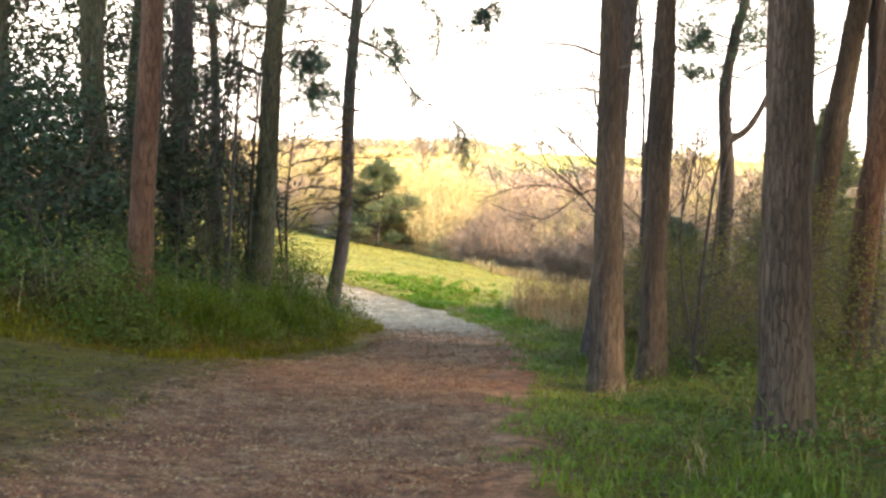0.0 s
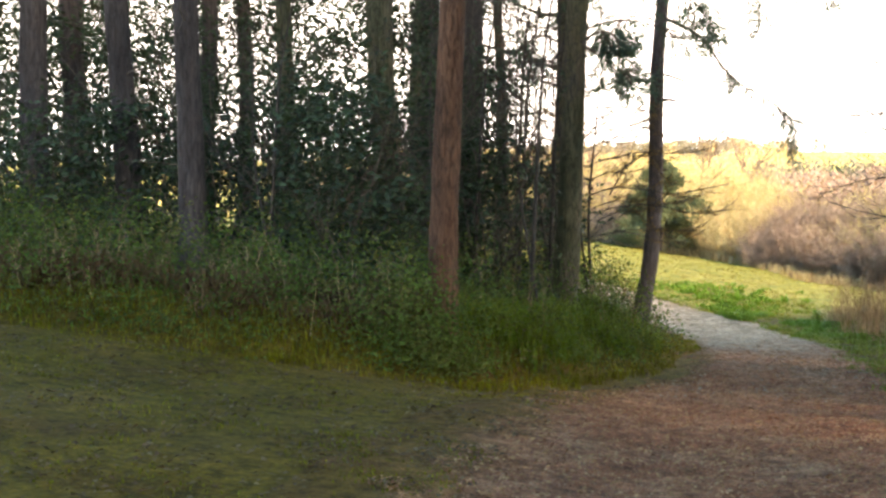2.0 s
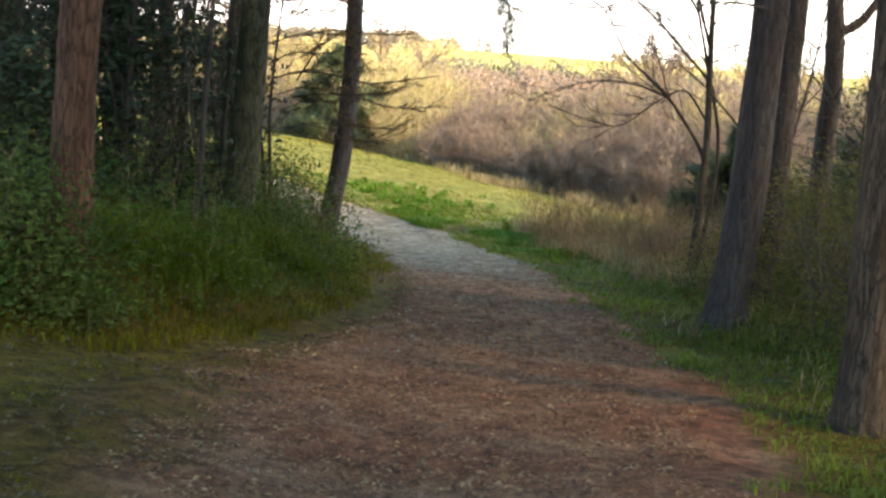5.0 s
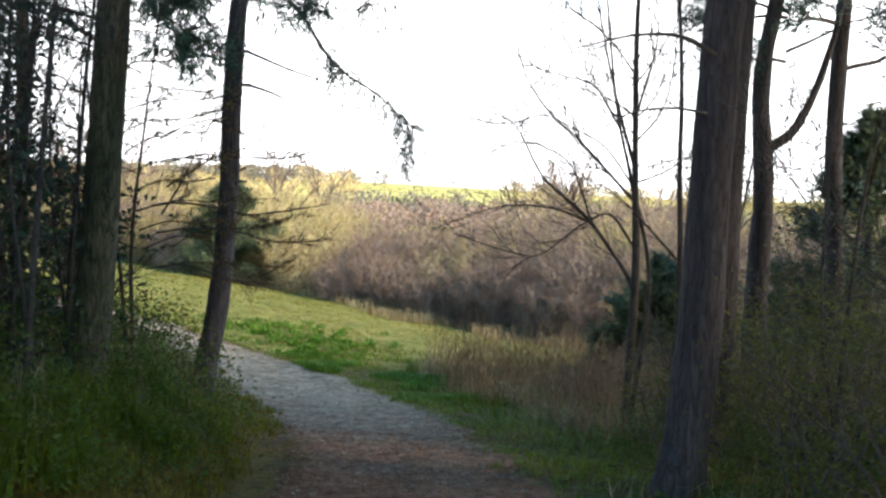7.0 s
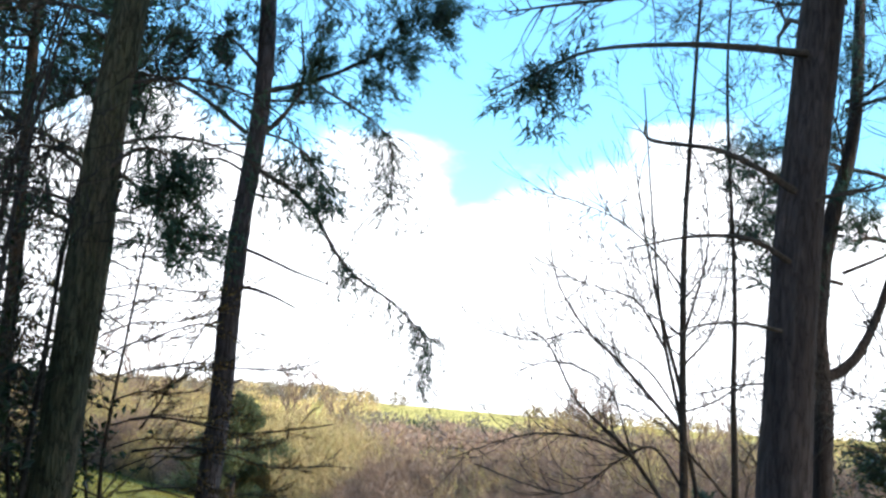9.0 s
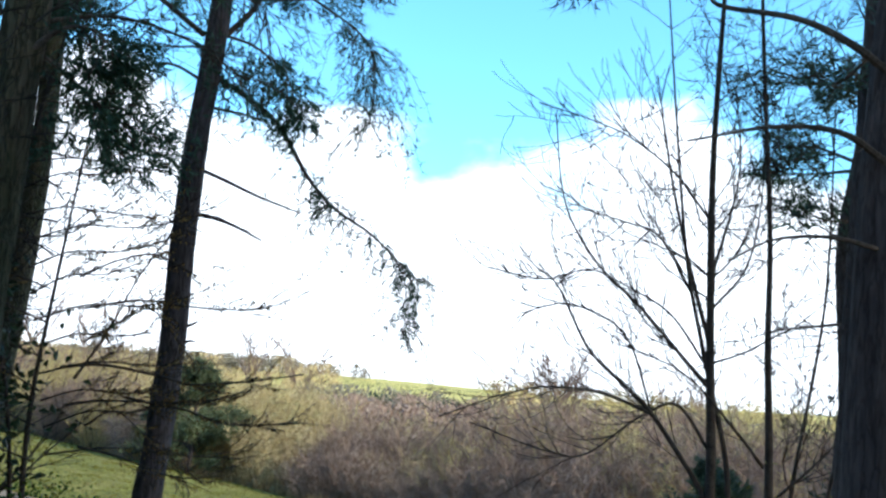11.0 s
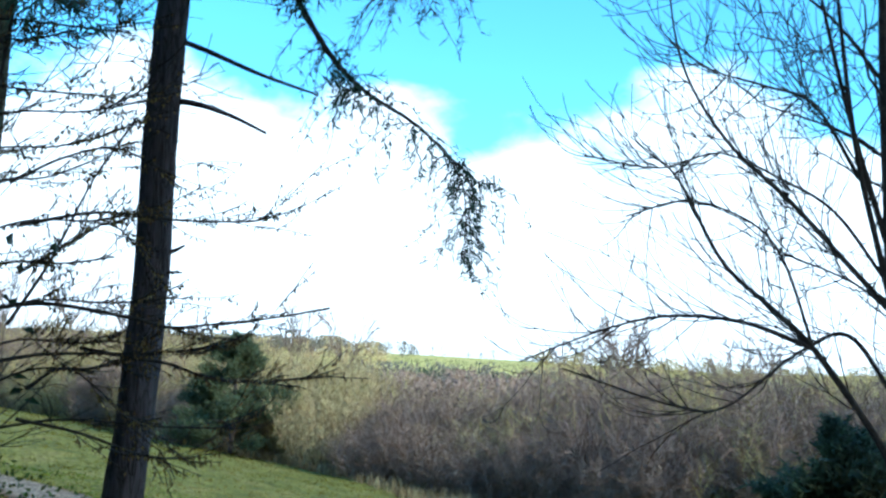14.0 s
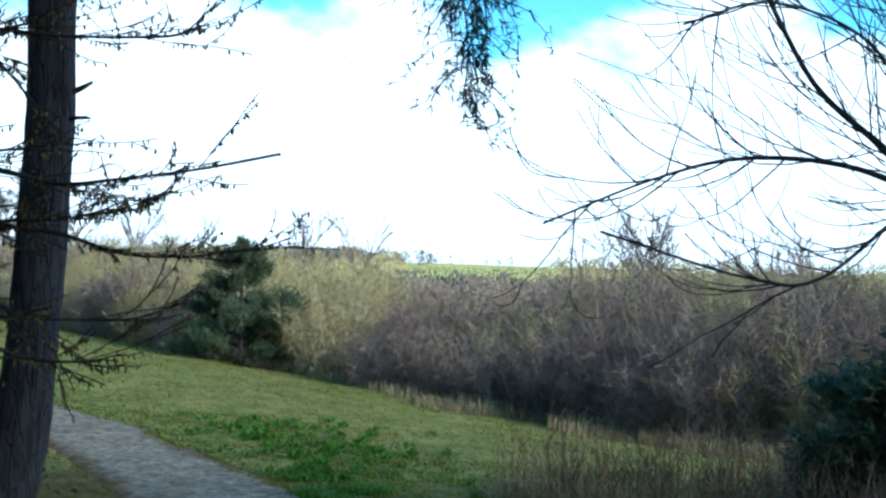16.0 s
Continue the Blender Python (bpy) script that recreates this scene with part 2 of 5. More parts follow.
def blended(name, attribute, low, high, scale, fine, bump, rough=0.95, third=None, blend=(0.7, 1.2)):
    """Two mottled soils, blended by a mesh attribute with a ragged edge."""
    m = bpy.data.materials.new(name)
    m.use_nodes = True
    n, l = m.node_tree.nodes, m.node_tree.links
    b = n["Principled BSDF"]
    b.inputs["Roughness"].default_value = rough
    b.inputs["Specular IOR Level"].default_value = 0.15
    tc = n.new("ShaderNodeTexCoord")
    out = []
    for k, colours in enumerate((low, high)):
        broad = n.new("ShaderNodeTexNoise")
        broad.inputs["Scale"].default_value, broad.inputs["Detail"].default_value = scale * (1 + 0.3 * k), 6.0
        l.new(tc.outputs["Object"], broad.inputs["Vector"])
        ramp = n.new("ShaderNodeValToRGB")
        for i in range(len(colours) - 2):
            ramp.color_ramp.elements.new(0.5)
        for i, c in enumerate(colours):
            ramp.color_ramp.elements[i].position = 0.3 + 0.4 * i / (len(colours) - 1)
            ramp.color_ramp.elements[i].color = (*c, 1)
        l.new(broad.outputs["Fac"], ramp.inputs["Fac"])
        out.append(ramp.outputs["Color"])
    grain = n.new("ShaderNodeTexNoise")
    grain.inputs["Scale"].default_value, grain.inputs["Detail"].default_value = fine, 5.0
    l.new(tc.outputs["Object"], grain.inputs["Vector"])
    mid = n.new("ShaderNodeTexNoise")
    mid.inputs["Scale"].default_value, mid.inputs["Detail"].default_value = 1.7, 6.0
    l.new(tc.outputs["Object"], mid.inputs["Vector"])
    at = n.new("ShaderNodeAttribute")
    at.attribute_name = attribute
    ragged = n.new("ShaderNodeMath")
    ragged.operation = "MULTIPLY_ADD"
    ragged.inputs[1].default_value = 0.9
    l.new(mid.outputs["Fac"], ragged.inputs[0])
    l.new(at.outputs["Fac"], ragged.inputs[2])
    edge = n.new("ShaderNodeMapRange")
    edge.interpolation_type = "SMOOTHSTEP"
    edge.inputs["From Min"].default_value, edge.inputs["From Max"].default_value = blend
    l.new(ragged.outputs[0], edge.inputs["Value"])
    mix = n.new("ShaderNodeMix")
    mix.data_type = "RGBA"
    l.new(edge.outputs["Result"], mix.inputs["Factor"])
    l.new(out[0], mix.inputs["A"])
    l.new(out[1], mix.inputs["B"])
    # third colour: mossy soil at path edges, painted sunlit haze on the far hill
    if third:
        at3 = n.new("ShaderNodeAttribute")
        at3.attribute_name = "moss_and_hill_haze"
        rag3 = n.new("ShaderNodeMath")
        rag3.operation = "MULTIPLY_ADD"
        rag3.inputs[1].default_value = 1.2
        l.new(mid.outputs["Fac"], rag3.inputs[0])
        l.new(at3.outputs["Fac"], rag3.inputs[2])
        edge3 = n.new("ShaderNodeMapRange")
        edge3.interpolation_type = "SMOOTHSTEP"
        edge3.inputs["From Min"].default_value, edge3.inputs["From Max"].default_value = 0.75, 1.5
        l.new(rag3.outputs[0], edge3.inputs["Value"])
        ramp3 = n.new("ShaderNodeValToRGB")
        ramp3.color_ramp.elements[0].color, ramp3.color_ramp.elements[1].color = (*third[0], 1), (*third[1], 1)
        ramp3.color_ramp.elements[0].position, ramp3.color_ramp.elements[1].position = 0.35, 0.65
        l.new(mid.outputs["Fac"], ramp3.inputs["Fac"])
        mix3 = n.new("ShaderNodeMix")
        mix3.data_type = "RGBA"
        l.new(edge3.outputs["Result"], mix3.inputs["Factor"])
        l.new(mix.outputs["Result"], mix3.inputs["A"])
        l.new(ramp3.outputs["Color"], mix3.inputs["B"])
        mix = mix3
    mr = n.new("ShaderNodeMapRange")
    mr.inputs["From Min"].default_value, mr.inputs["From Max"].default_value = 0.25, 0.75
    mr.inputs["To Min"].default_value, mr.inputs["To Max"].default_value = 0.55, 1.45
    l.new(grain.outputs["Fac"], mr.inputs["Value"])
    mul = n.new("ShaderNodeMix")
    mul.data_type, mul.blend_type = "RGBA", "MULTIPLY"
    mul.inputs["Factor"].default_value = 1.0
    l.new(mix.outputs["Result"], mul.inputs["A"])
    l.new(mr.outputs["Result"], mul.inputs["B"])
    clod = n.new("ShaderNodeTexNoise")
    clod.inputs["Scale"].default_value, clod.inputs["Detail"].default_value, clod.inputs["Roughness"].default_value = 8.0, 6.0, 0.7
    l.new(tc.outputs["Object"], clod.inputs["Vector"])
    mr2 = n.new("ShaderNodeMapRange")
    mr2.inputs["From Min"].default_value, mr2.inputs["From Max"].default_value = 0.36, 0.64
    mr2.inputs["To Min"].default_value, mr2.inputs["To Max"].default_value = 0.45, 1.45
    l.new(clod.outputs["Fac"], mr2.inputs["Value"])
    mul2 = n.new("ShaderNodeMix")
    mul2.data_type, mul2.blend_type = "RGBA", "MULTIPLY"
    mul2.inputs["Factor"].default_value = 1.0
    l.new(mul.outputs["Result"], mul2.inputs["A"])
    l.new(mr2.outputs["Result"], mul2.inputs["B"])
    l.new(mul2.outputs["Result"], b.inputs["Base Color"])
    bp = n.new("ShaderNodeBump")
    bp.inputs["Strength"].default_value, bp.inputs["Distance"].default_value = bump, 0.04
    l.new(grain.outputs["Fac"], bp.inputs["Height"])
    l.new(bp.outputs["Normal"], b.inputs["Normal"])
    return m


# third: yellow pasture, made paler to carry sunlight and haze in its colour
GROUND_MAT = blended("woodland_and_meadow", "meadow", [(0.074, 0.038, 0.008), (0.094, 0.06, 0.005), (0.118, 0.07, 0.013)],
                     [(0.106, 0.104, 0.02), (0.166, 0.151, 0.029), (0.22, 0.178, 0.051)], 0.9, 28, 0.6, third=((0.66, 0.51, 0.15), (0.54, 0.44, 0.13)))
PATH_MAT = blended("leaf_strewn_path", "gravel", [(0.185, 0.066, 0.034), (0.255, 0.103, 0.054), (0.31, 0.15, 0.086)],
                   [(0.2, 0.147, 0.1), (0.27, 0.206, 0.145), (0.32, 0.25, 0.185)], 1.6, 60, 0.9, blend=(0.5, 1.45), third=((0.096, 0.048, 0.012), (0.112, 0.066, 0.008)))


# ---- mesh helpers ----
class Shape:
    """Collects vertices and faces for one mesh."""

    def __init__(self):
        self.v, self.f = [], []

    def tube(self, pts, radii, sides=6, rough=0.0, rng=None, close=True):
        pts = [Vector(p) for p in pts]
        first = len(self.v)
        side = None
        for i, p in enumerate(pts):
            d = (pts[min(i + 1, len(pts) - 1)] - pts[max(i - 1, 0)]).normalized()
            if side is None:
                side = d.orthogonal().normalized()
            side = (side - d * side.dot(d)).normalized()
            up = d.cross(side)
            for k in range(sides):
                a = 2 * math.pi * k / sides
                r = radii[i]
                if rough:
                    q = p + (side * math.cos(a) + up * math.sin(a)) * r
                    r *= 1 + rough * noise.noise(Vector((q.x * 7, q.y * 7, q.z * 2.2))) + rough * 0.6 * noise.noise(q * 17)
                self.v.append(p + (side * math.cos(a) + up * math.sin(a)) * r)
        for i in range(len(pts) - 1):
            for k in range(sides):
                a, b = first + i * sides + k, first + i * sides + (k + 1) % sides
                self.f.append((a, b, b + sides, a + sides))
        if close:
            self.f.append(tuple(range(len(self.v) - sides, len(self.v))))

    def spike(self, p, q, w, side):
        """A thin tapered twig: a narrow three-sided needle."""
        i = len(self.v)
        d = (q - p).normalized()
        s = d.cross(side)
        if s.length < 1e-3:
            s = d.orthogonal()
        s = s.normalized() * w
        u = d.cross(s).normalized() * w
        self.v += [p + s, p - s * 0.5 + u * 0.87, p - s * 0.5 - u * 0.87, q]
        self.f += [(i, i + 1, i + 3), (i + 1, i + 2, i + 3), (i + 2, i, i + 3)]

    def leaf(self, p, d, side, length, width):
        """A leaf folded along its midrib: two triangles either side."""
        i = len(self.v)
        mid = p + d * length * 0.45
        n = d.cross(side) * width * 0.25
        self.v += [p, mid + side * width * 0.5 + n, p + d * length, mid - side * width * 0.5 + n]
        self.f += [(i, i + 1, i + 2), (i, i + 2, i + 3)]

    def blade(self, p, d, bend, h, w):
        """A blade of grass: a wide foot, a bent tip."""
        i = len(self.v)
        s = Vector((d.y, -d.x, 0)).normalized() * w * 0.5
        m = p + Vector((0, 0, h * 0.6)) + d * bend * 0.3 * h
        t = p + Vector((0, 0, h * (1 - 0.35 * bend))) + d * bend * h
        self.v += [p + s, p - s, m - s * 0.7, m + s * 0.7, t]
        self.f += [(i, i + 1, i + 2, i + 3), (i + 3, i + 2, i + 4)]

    def mesh(self, name, material, smooth=False):
        me = bpy.data.meshes.new(name)
        me.from_pydata([tuple(c) for c in self.v], [], self.f)
        if smooth:
            me.polygons.foreach_set("use_smooth", [True] * len(me.polygons))
        me.materials.append(material)
        me.update()
        return me


def part(name, shape, material, parent=None, label="", smooth=False):
    ob = new(name, shape.mesh(name, material, smooth))
    if parent:
        ob.parent = parent
    if label:
        ob["label"] = label
    return ob


def thing(name, place, label, category, group=""):
    ob = new(name)
    ob.empty_display_size = 0.2
    ob.matrix_basis = pose(*place)
    return tagged(ob, label, category, group)


# ---- lie of the land ----
KNOT_Y = (-400, -30, 0, 8.4, 10, 12.3, 15, 19, 22, 26, 32, 46, 60, 75, 110, 170, 300, 480, 700, 900, 1400)
KNOT_Z = (6, 1.5, 0.0, -0.45, -0.58, -0.78, -1.04, -1.27, -1.5, -1.85, -1.9, -2.05, -2.6, -4.5, -9, -13, -12, -4, 9.5, 12, 10)
# bank on the wood's side: foot of the bank, x for each y
FOOT_Y = (-10, 11.8, 12.2, 12.45, 12.8, 14.5, 17, 19, 20.5, 22.5, 24, 26, 29, 32, 36)
FOOT_X = (-30, -14, -8, -4.6, -3.2, -2.3, -1.6, -1.2, -1.35, -1.6, -2.1, -2.9, -5.0, -8.0, -14)
# both edges of the path, x for each y
EDGE_Y = (-12, 0, 7, 10, 12, 15, 17, 19, 21, 24.5, 26, 27.5, 29, 32, 34.5, 36, 38, 41)
EDGE_L = (-2.3, -2.2, -1.95, -2.0, -1.9, -1.5, -1.2, -1.05, -1.2, -1.55, -1.85, -2.2, -2.7, -4.1, -5.6, -6.8, -10, -17)
EDGE_R = (0.3, 0.4, 0.55, 0.6, 0.85, 1.0, 1.0, 1.0, 0.85, 0.55, 0.3, -0.1, -0.8, -2.35, -3.75, -5.1, -8, -15)


HEDGE_X = (-30, -16, -9.5, -4.2, 1.2, 3.8, 7.4, 9.0, 12, 20)
HEDGE_Y = (74, 68, 60, 52.5, 46.5, 43.5, 40.5, 38, 36, 33)


def hedge_front(x):
    return float(np.interp(x, HEDGE_X, HEDGE_Y))


def smooth(a, b, v):
    t = min(1.0, max(0.0, (v - a) / (b - a)))
    return t * t * (3 - 2 * t)


def foot(y):
    return float(np.interp(y, FOOT_Y, FOOT_X))


def depth_in(x, y):
    """How far a place lies inside the bank, from its foot."""
    return min(foot(y) - x, y - float(np.interp(x, FOOT_X[:9], FOOT_Y[:9]))) if y < 20.5 else foot(y) - x


def land(x, y):
    z = float(np.interp(y, KNOT_Y, KNOT_Z))
    z -= 0.13 * smooth(25, 45, y) * (1 - smooth(60, 150, y)) * max(-14, min(14, x))
    if y < 38:
        z += 0.5 * smooth(0.0, 1.3, depth_in(x, y)) * (1 - smooth(24, 34, y)) + 0.12 * min(9, max(0, -1.2 - x)) * (1 - smooth(17, 27, y))
    z += 9 * smooth(350, 900, y) * smooth(300, -200, x) * 0.4 + 1.5 * smooth(300, 700, y) * math.sin(x * 0.013 + 1.0)
    near = 1 - smooth(60, 200, abs(y) + abs(x) * 0.5)
    z += near * (0.05 * noise.noise(Vector((x * 0.55, y * 0.55, 0))) + 0.02 * noise.noise(Vector((x * 2.1, y * 2.1, 4))))
    if y > 200:
        z += 0.8 * noise.noise(Vector((x * 0.008, y * 0.008, 0)))
    return z


def path_edges(y):
    wob = 0.16 * noise.noise(Vector((0, y * 0.9, 3)))
    return float(np.interp(y, EDGE_Y, EDGE_L)) + wob, float(np.interp(y, EDGE_Y, EDGE_R)) + 0.16 * noise.noise(Vector((9, y * 0.9, 1)))


def on_path(x, y):
    a, b = path_edges(y)
    return a < x < b and y < 41


def path_reach(y):
    """How far the trodden soil runs out beyond the path on the clearing's side."""
    return 0.25 + 0.9 * (1 - smooth(12, 16, y))


def surf(x, y):
    """Height of what one treads on: the land, or the path's surface over it."""
    z = land(x, y)
    if -12 < y < 40.8:
        a, b = path_edges(y)
        e = min(x - a + path_reach(y), b + 0.6 - x)
        if e > 0:
            z += max(0.0, 0.035 - 0.075 * (1 - smooth(0, 0.5, e)))
    return z


def make_ground():
    xs = sorted(set([round(v, 3) for v in np.arange(-16, 14.01, 0.3)] + [round(14 + 0.6 * 1.28 ** k, 2) for k in range(31)] + [round(-16 - 0.6 * 1.28 ** k, 2) for k in range(31)]))
    ys = sorted(set([round(v, 3) for v in np.arange(-6, 48.01, 0.3)] + [round(v, 2) for v in np.arange(49, 120, 2.5)] + [round(120 + 5 * 1.16 ** k, 1) for k in range(36)] + [round(-6 - 0.6 * 1.28 ** k, 2) for k in range(27)]))
    xs = [x for x in xs if abs(x) < 1500]
    ys = [y for y in ys if -400 < y < 1400]
    verts = [(x, y, land(x, y)) for y in ys for x in xs]
    w = len(xs)
    faces = [(j * w + i, j * w + i + 1, (j + 1) * w + i + 1, (j + 1) * w + i) for j in range(len(ys) - 1) for i in range(w - 1)]
    me = bpy.data.meshes.new("ground")
    me.from_pydata(verts, [], faces)
    me.polygons.foreach_set("use_smooth", [True] * len(faces))
    at = me.attributes.new("meadow", "FLOAT", "POINT")
    at.data.foreach_set("value", [0.95 * smooth(24, 33, y + 0.5 * min(6, max(-2, x)) - 1.0) * (1 - smooth(0.2, 1.2, y - hedge_front(x)) * (1 - smooth(220, 260, y))) for x, y, z in verts])
    # weight of the painted sunlit haze, rising on the hill beyond 250 m
    at = me.attributes.new("moss_and_hill_haze", "FLOAT", "POINT")
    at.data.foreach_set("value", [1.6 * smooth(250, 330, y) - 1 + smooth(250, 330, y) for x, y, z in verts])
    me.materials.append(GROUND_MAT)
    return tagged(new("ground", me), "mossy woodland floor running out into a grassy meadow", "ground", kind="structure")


def make_path():
    s = Shape()
    n, gravel, moss_and_hill_haze = 27, [], []
    ys = np.arange(-12, 41, 0.2)
    for y in ys:
        a, b = path_edges(float(y))
        out = path_reach(y)
        for k in range(n):
            u = k / (n - 1)
            x = a - out + (b - a + out + 0.6) * u
            e = min(x - a + out, b + 0.6 - x)
            moss_and_hill_haze.append(max(1 - smooth(0.0, out + 0.7, x - a + out), 1.0 - smooth(0.1, 1.0, b + 0.6 - x)))
            dip = -0.075 * (1 - smooth(0, 0.5, e)) + 0.035
            s.v.append(Vector((x, y, land(x, y) + dip + 0.012 * noise.noise(Vector((x * 3, y * 3, 7))))))
            gravel.append(1.1 * smooth(11, 29, y) + 0.06 * smooth(0.4, 1.2, e))
    for j in range(len(ys) - 1):
        for k in range(n - 1):
            i = j * n + k
            s.f.append((i, i + 1, i + n + 1, i + n))
    me = s.mesh("footpath", PATH_MAT, True)
    at = me.attributes.new("gravel", "FLOAT", "POINT")
    at.data.foreach_set("value", gravel)
    at = me.attributes.new("moss_and_hill_haze", "FLOAT", "POINT")
    at.data.foreach_set("value", moss_and_hill_haze)
    return tagged(new("footpath", me), "winding footpath of brown leaf litter turning to grey gravel", "path", kind="structure")


make_ground()
make_path()


# ---- trees ----
def curve_pts(points, n):
    """A smooth line through the points (Catmull-Rom), n pieces a stretch."""
    p = [Vector(q) for q in points]
    p = [p[0] * 2 - p[1]] + p + [p[-1] * 2 - p[-2]]
    out = []
    for i in range(1, len(p) - 2):
        for k in range(n):
            t = k / n
            a, b, c, d = p[i - 1], p[i], p[i + 1], p[i + 2]
            out.append(0.5 * ((2 * b) + (c - a) * t + (2 * a - 5 * b + 4 * c - d) * t * t + (3 * b - a - 3 * c + d) * t ** 3))
    out.append(p[-2])
    return out


def sprig(s, p, d, rng, size=0.16, count=12, w=0.009):
    """A tuft of needles round the end of a twig."""
    for _ in range(count):
        q = Vector((rng.gauss(0, 1), rng.gauss(0, 1), rng.gauss(0, 1))).normalized()
        q = (q + d * 0.9).normalized()
        i = len(s.v)
        o = p - d * rng.uniform(0, size * 1.2)
        side = q.orthogonal().normalized() * w
        e = o + q * size * rng.uniform(0.6, 1.1)
        s.v += [o + side, o - side, e]
        s.f.append((i, i + 1, i + 2))


def grow(wood, p, d, length, r, depth, rng, lift=0.0, tips=None, kids=4, wobble=0.25, minr=0.003, spread=0.8, steps=5):
    """A limb that bends on its way and carries side twigs; fills tips with the ends."""
    pts, radii, dirs = [p.copy()], [r], [d.copy()]
    for i in range(steps):
        d = (d + Vector((rng.gauss(0, wobble), rng.gauss(0, wobble), rng.gauss(0, wobble) + lift)) * 0.5).normalized()
        p = p + d * length / steps
        pts.append(p.copy())
        dirs.append(d.copy())
        radii.append(max(minr * 0.6, r * (1 - 0.8 * (i + 1) / steps)))
    wood.tube(pts, radii, 6 if r > 0.03 else 4 if r > 0.009 else 3, close=False)
    if tips is not None:
        tips.append((pts[-1], dirs[-1], depth))
    if depth > 0:
        for k in range(kids):
            t = rng.uniform(0.25, 0.97)
            i = min(steps - 1, int(t * steps))
            f = t * steps - i
            q = pts[i].lerp(pts[i + 1], f)
            side = Vector((rng.gauss(0, 1), rng.gauss(0, 1), rng.gauss(0, 1))).normalized()
            nd = (dirs[i] + side * spread).normalized()
            grow(wood, q, nd, length * rng.uniform(0.3, 0.55), max(minr, radii[i] * 0.55), depth - 1, rng, lift, tips, max(2, kids - 1), wobble, minr, spread, max(3, steps - 1))
    return pts


def arc_twig(s, p, d, length, r, rng, turn, kids=2, tips=None):
    """A thin twig that sweeps round in one smooth arc towards the light, with shorter ones off it."""
    steps = 7
    pts, dirs = [p.copy()], [d.copy()]
    sway = Vector((rng.gauss(0, 0.06), rng.gauss(0, 0.06), 0))
    for i in range(steps):
        d = (d + Vector((0, 0, turn * (0.4 + 0.9 * i / steps))) + sway + Vector((rng.gauss(0, 0.05), rng.gauss(0, 0.05), rng.gauss(0, 0.05)))).normalized()
        p = p + d * length / steps
        pts.append(p.copy())
        dirs.append(d.copy())
    s.tube(pts, [max(0.0028, r * (1 - 0.75 * i / steps)) for i in range(steps + 1)], 3, close=False)
    if tips is not None:
        tips += [(pts[i], dirs[i], 0) for i in range(2, steps + 1, 1)]
    for _ in range(kids):
        i = rng.randrange(1, steps - 1)
        side = Vector((rng.gauss(0, 0.7), rng.gauss(0, 0.7), rng.uniform(-0.5, 0.5)))
        arc_twig(s, pts[i], (dirs[i] + side * 0.8).normalized(), length * rng.uniform(0.3, 0.6), r * 0.6, rng, turn * rng.uniform(0.5, 1.3), 0 if kids < 3 else 1, tips)


def trunk_radius(r, t, taper=0.0):
    return r * (1.0 - 0.55 * t - taper * min(1.0, t * 3.2)) * (1 + 0.45 * math.exp(-t * 45))


def pine(name, x, y, r, height=13.0, lean=(0.0, 0.0), bark=None, label="", bends=(), crown=0.5, limbs=9, seed=1, low_stubs=5, drop=0.0, sprigs=5, stub_from=1.2, extra=None, taper=0.0):
    """A tall pine: rough trunk with a root flare, dead stubs, limbs with tufts of needles high up. bends: (height, dx, dy)."""
    rng = random.Random(seed)
    z0 = land(x, y) - 0.12
    root = thing(name, (x, y, z0), label, "tree", "pines of the wood")
    line = [(0, 0, 0)] + [(bx + lean[0] * h, by + lean[1] * h, h) for h, bx, by in bends]
    top = line[-1]
    for h in (4.0, 8.0, height):
        if h > top[2] + 1:
            k = bends[-1] if bends else (0, 0, 0)
            line.append((k[1] + lean[0] * h + rng.gauss(0, 0.06), k[2] + lean[1] * h + rng.gauss(0, 0.06), h))
    pts = curve_pts(line, 10 if len(line) > 4 else 14)
    pts = [p for i, p in enumerate(pts) if i == 0 or (p - pts[i - 1]).length > 0.001]
    s = Shape()
    s.tube(pts, [trunk_radius(r, p.z / height, taper) for p in pts], 16, 0.1)
    part("trunk", s, bark or BARK_PINE, root, smooth=True)

    def along(h):
        for a, b in zip(pts, pts[1:]):
            if a.z <= h <= b.z:
                return a.lerp(b, (h - a.z) / max(1e-6, b.z - a.z))
        return pts[-1]

    for _ in range(low_stubs):
        h = rng.uniform(stub_from, height * crown)
        a = rng.uniform(0, 6.283)
        d = Vector((math.cos(a), math.sin(a), rng.uniform(-0.15, 0.35))).normalized()
        s = Shape()
        grow(s, along(h) + d * r * 0.5, d, rng.uniform(0.25, 1.1), rng.uniform(0.008, 0.018), 1, rng, -0.05, None, 2, 0.2)
        part("dead_branch", s, TWIG_DARK, root)
    need = Shape()
    for k in range(limbs):
        h = height * (crown + (1 - crown) * (k + rng.random()) / limbs)
        a = rng.uniform(0, 6.283)
        d = Vector((math.cos(a), math.sin(a), rng.uniform(0.0, 0.5))).normalized()
        s = Shape()
        tips = []
        grow(s, along(h), d, rng.uniform(1.4, 2.8) * (1.15 - 0.6 * k / limbs), 0.035, 2, rng, 0.05, tips, 5, 0.28, 0.005)
        part("limb", s, TWIG_DARK, root)
        for p, q, dep in tips:
            for _ in range(sprigs):
                sprig(need, p + Vector((rng.gauss(0, 0.12), rng.gauss(0, 0.12), rng.gauss(0, 0.1))), q, rng, 0.17, 9, 0.011)
    if extra:
        extra(root, need, along, rng)
    if need.v:
        part("crown", need, NEEDLES, root, "dark green tufts of needles")
    return root


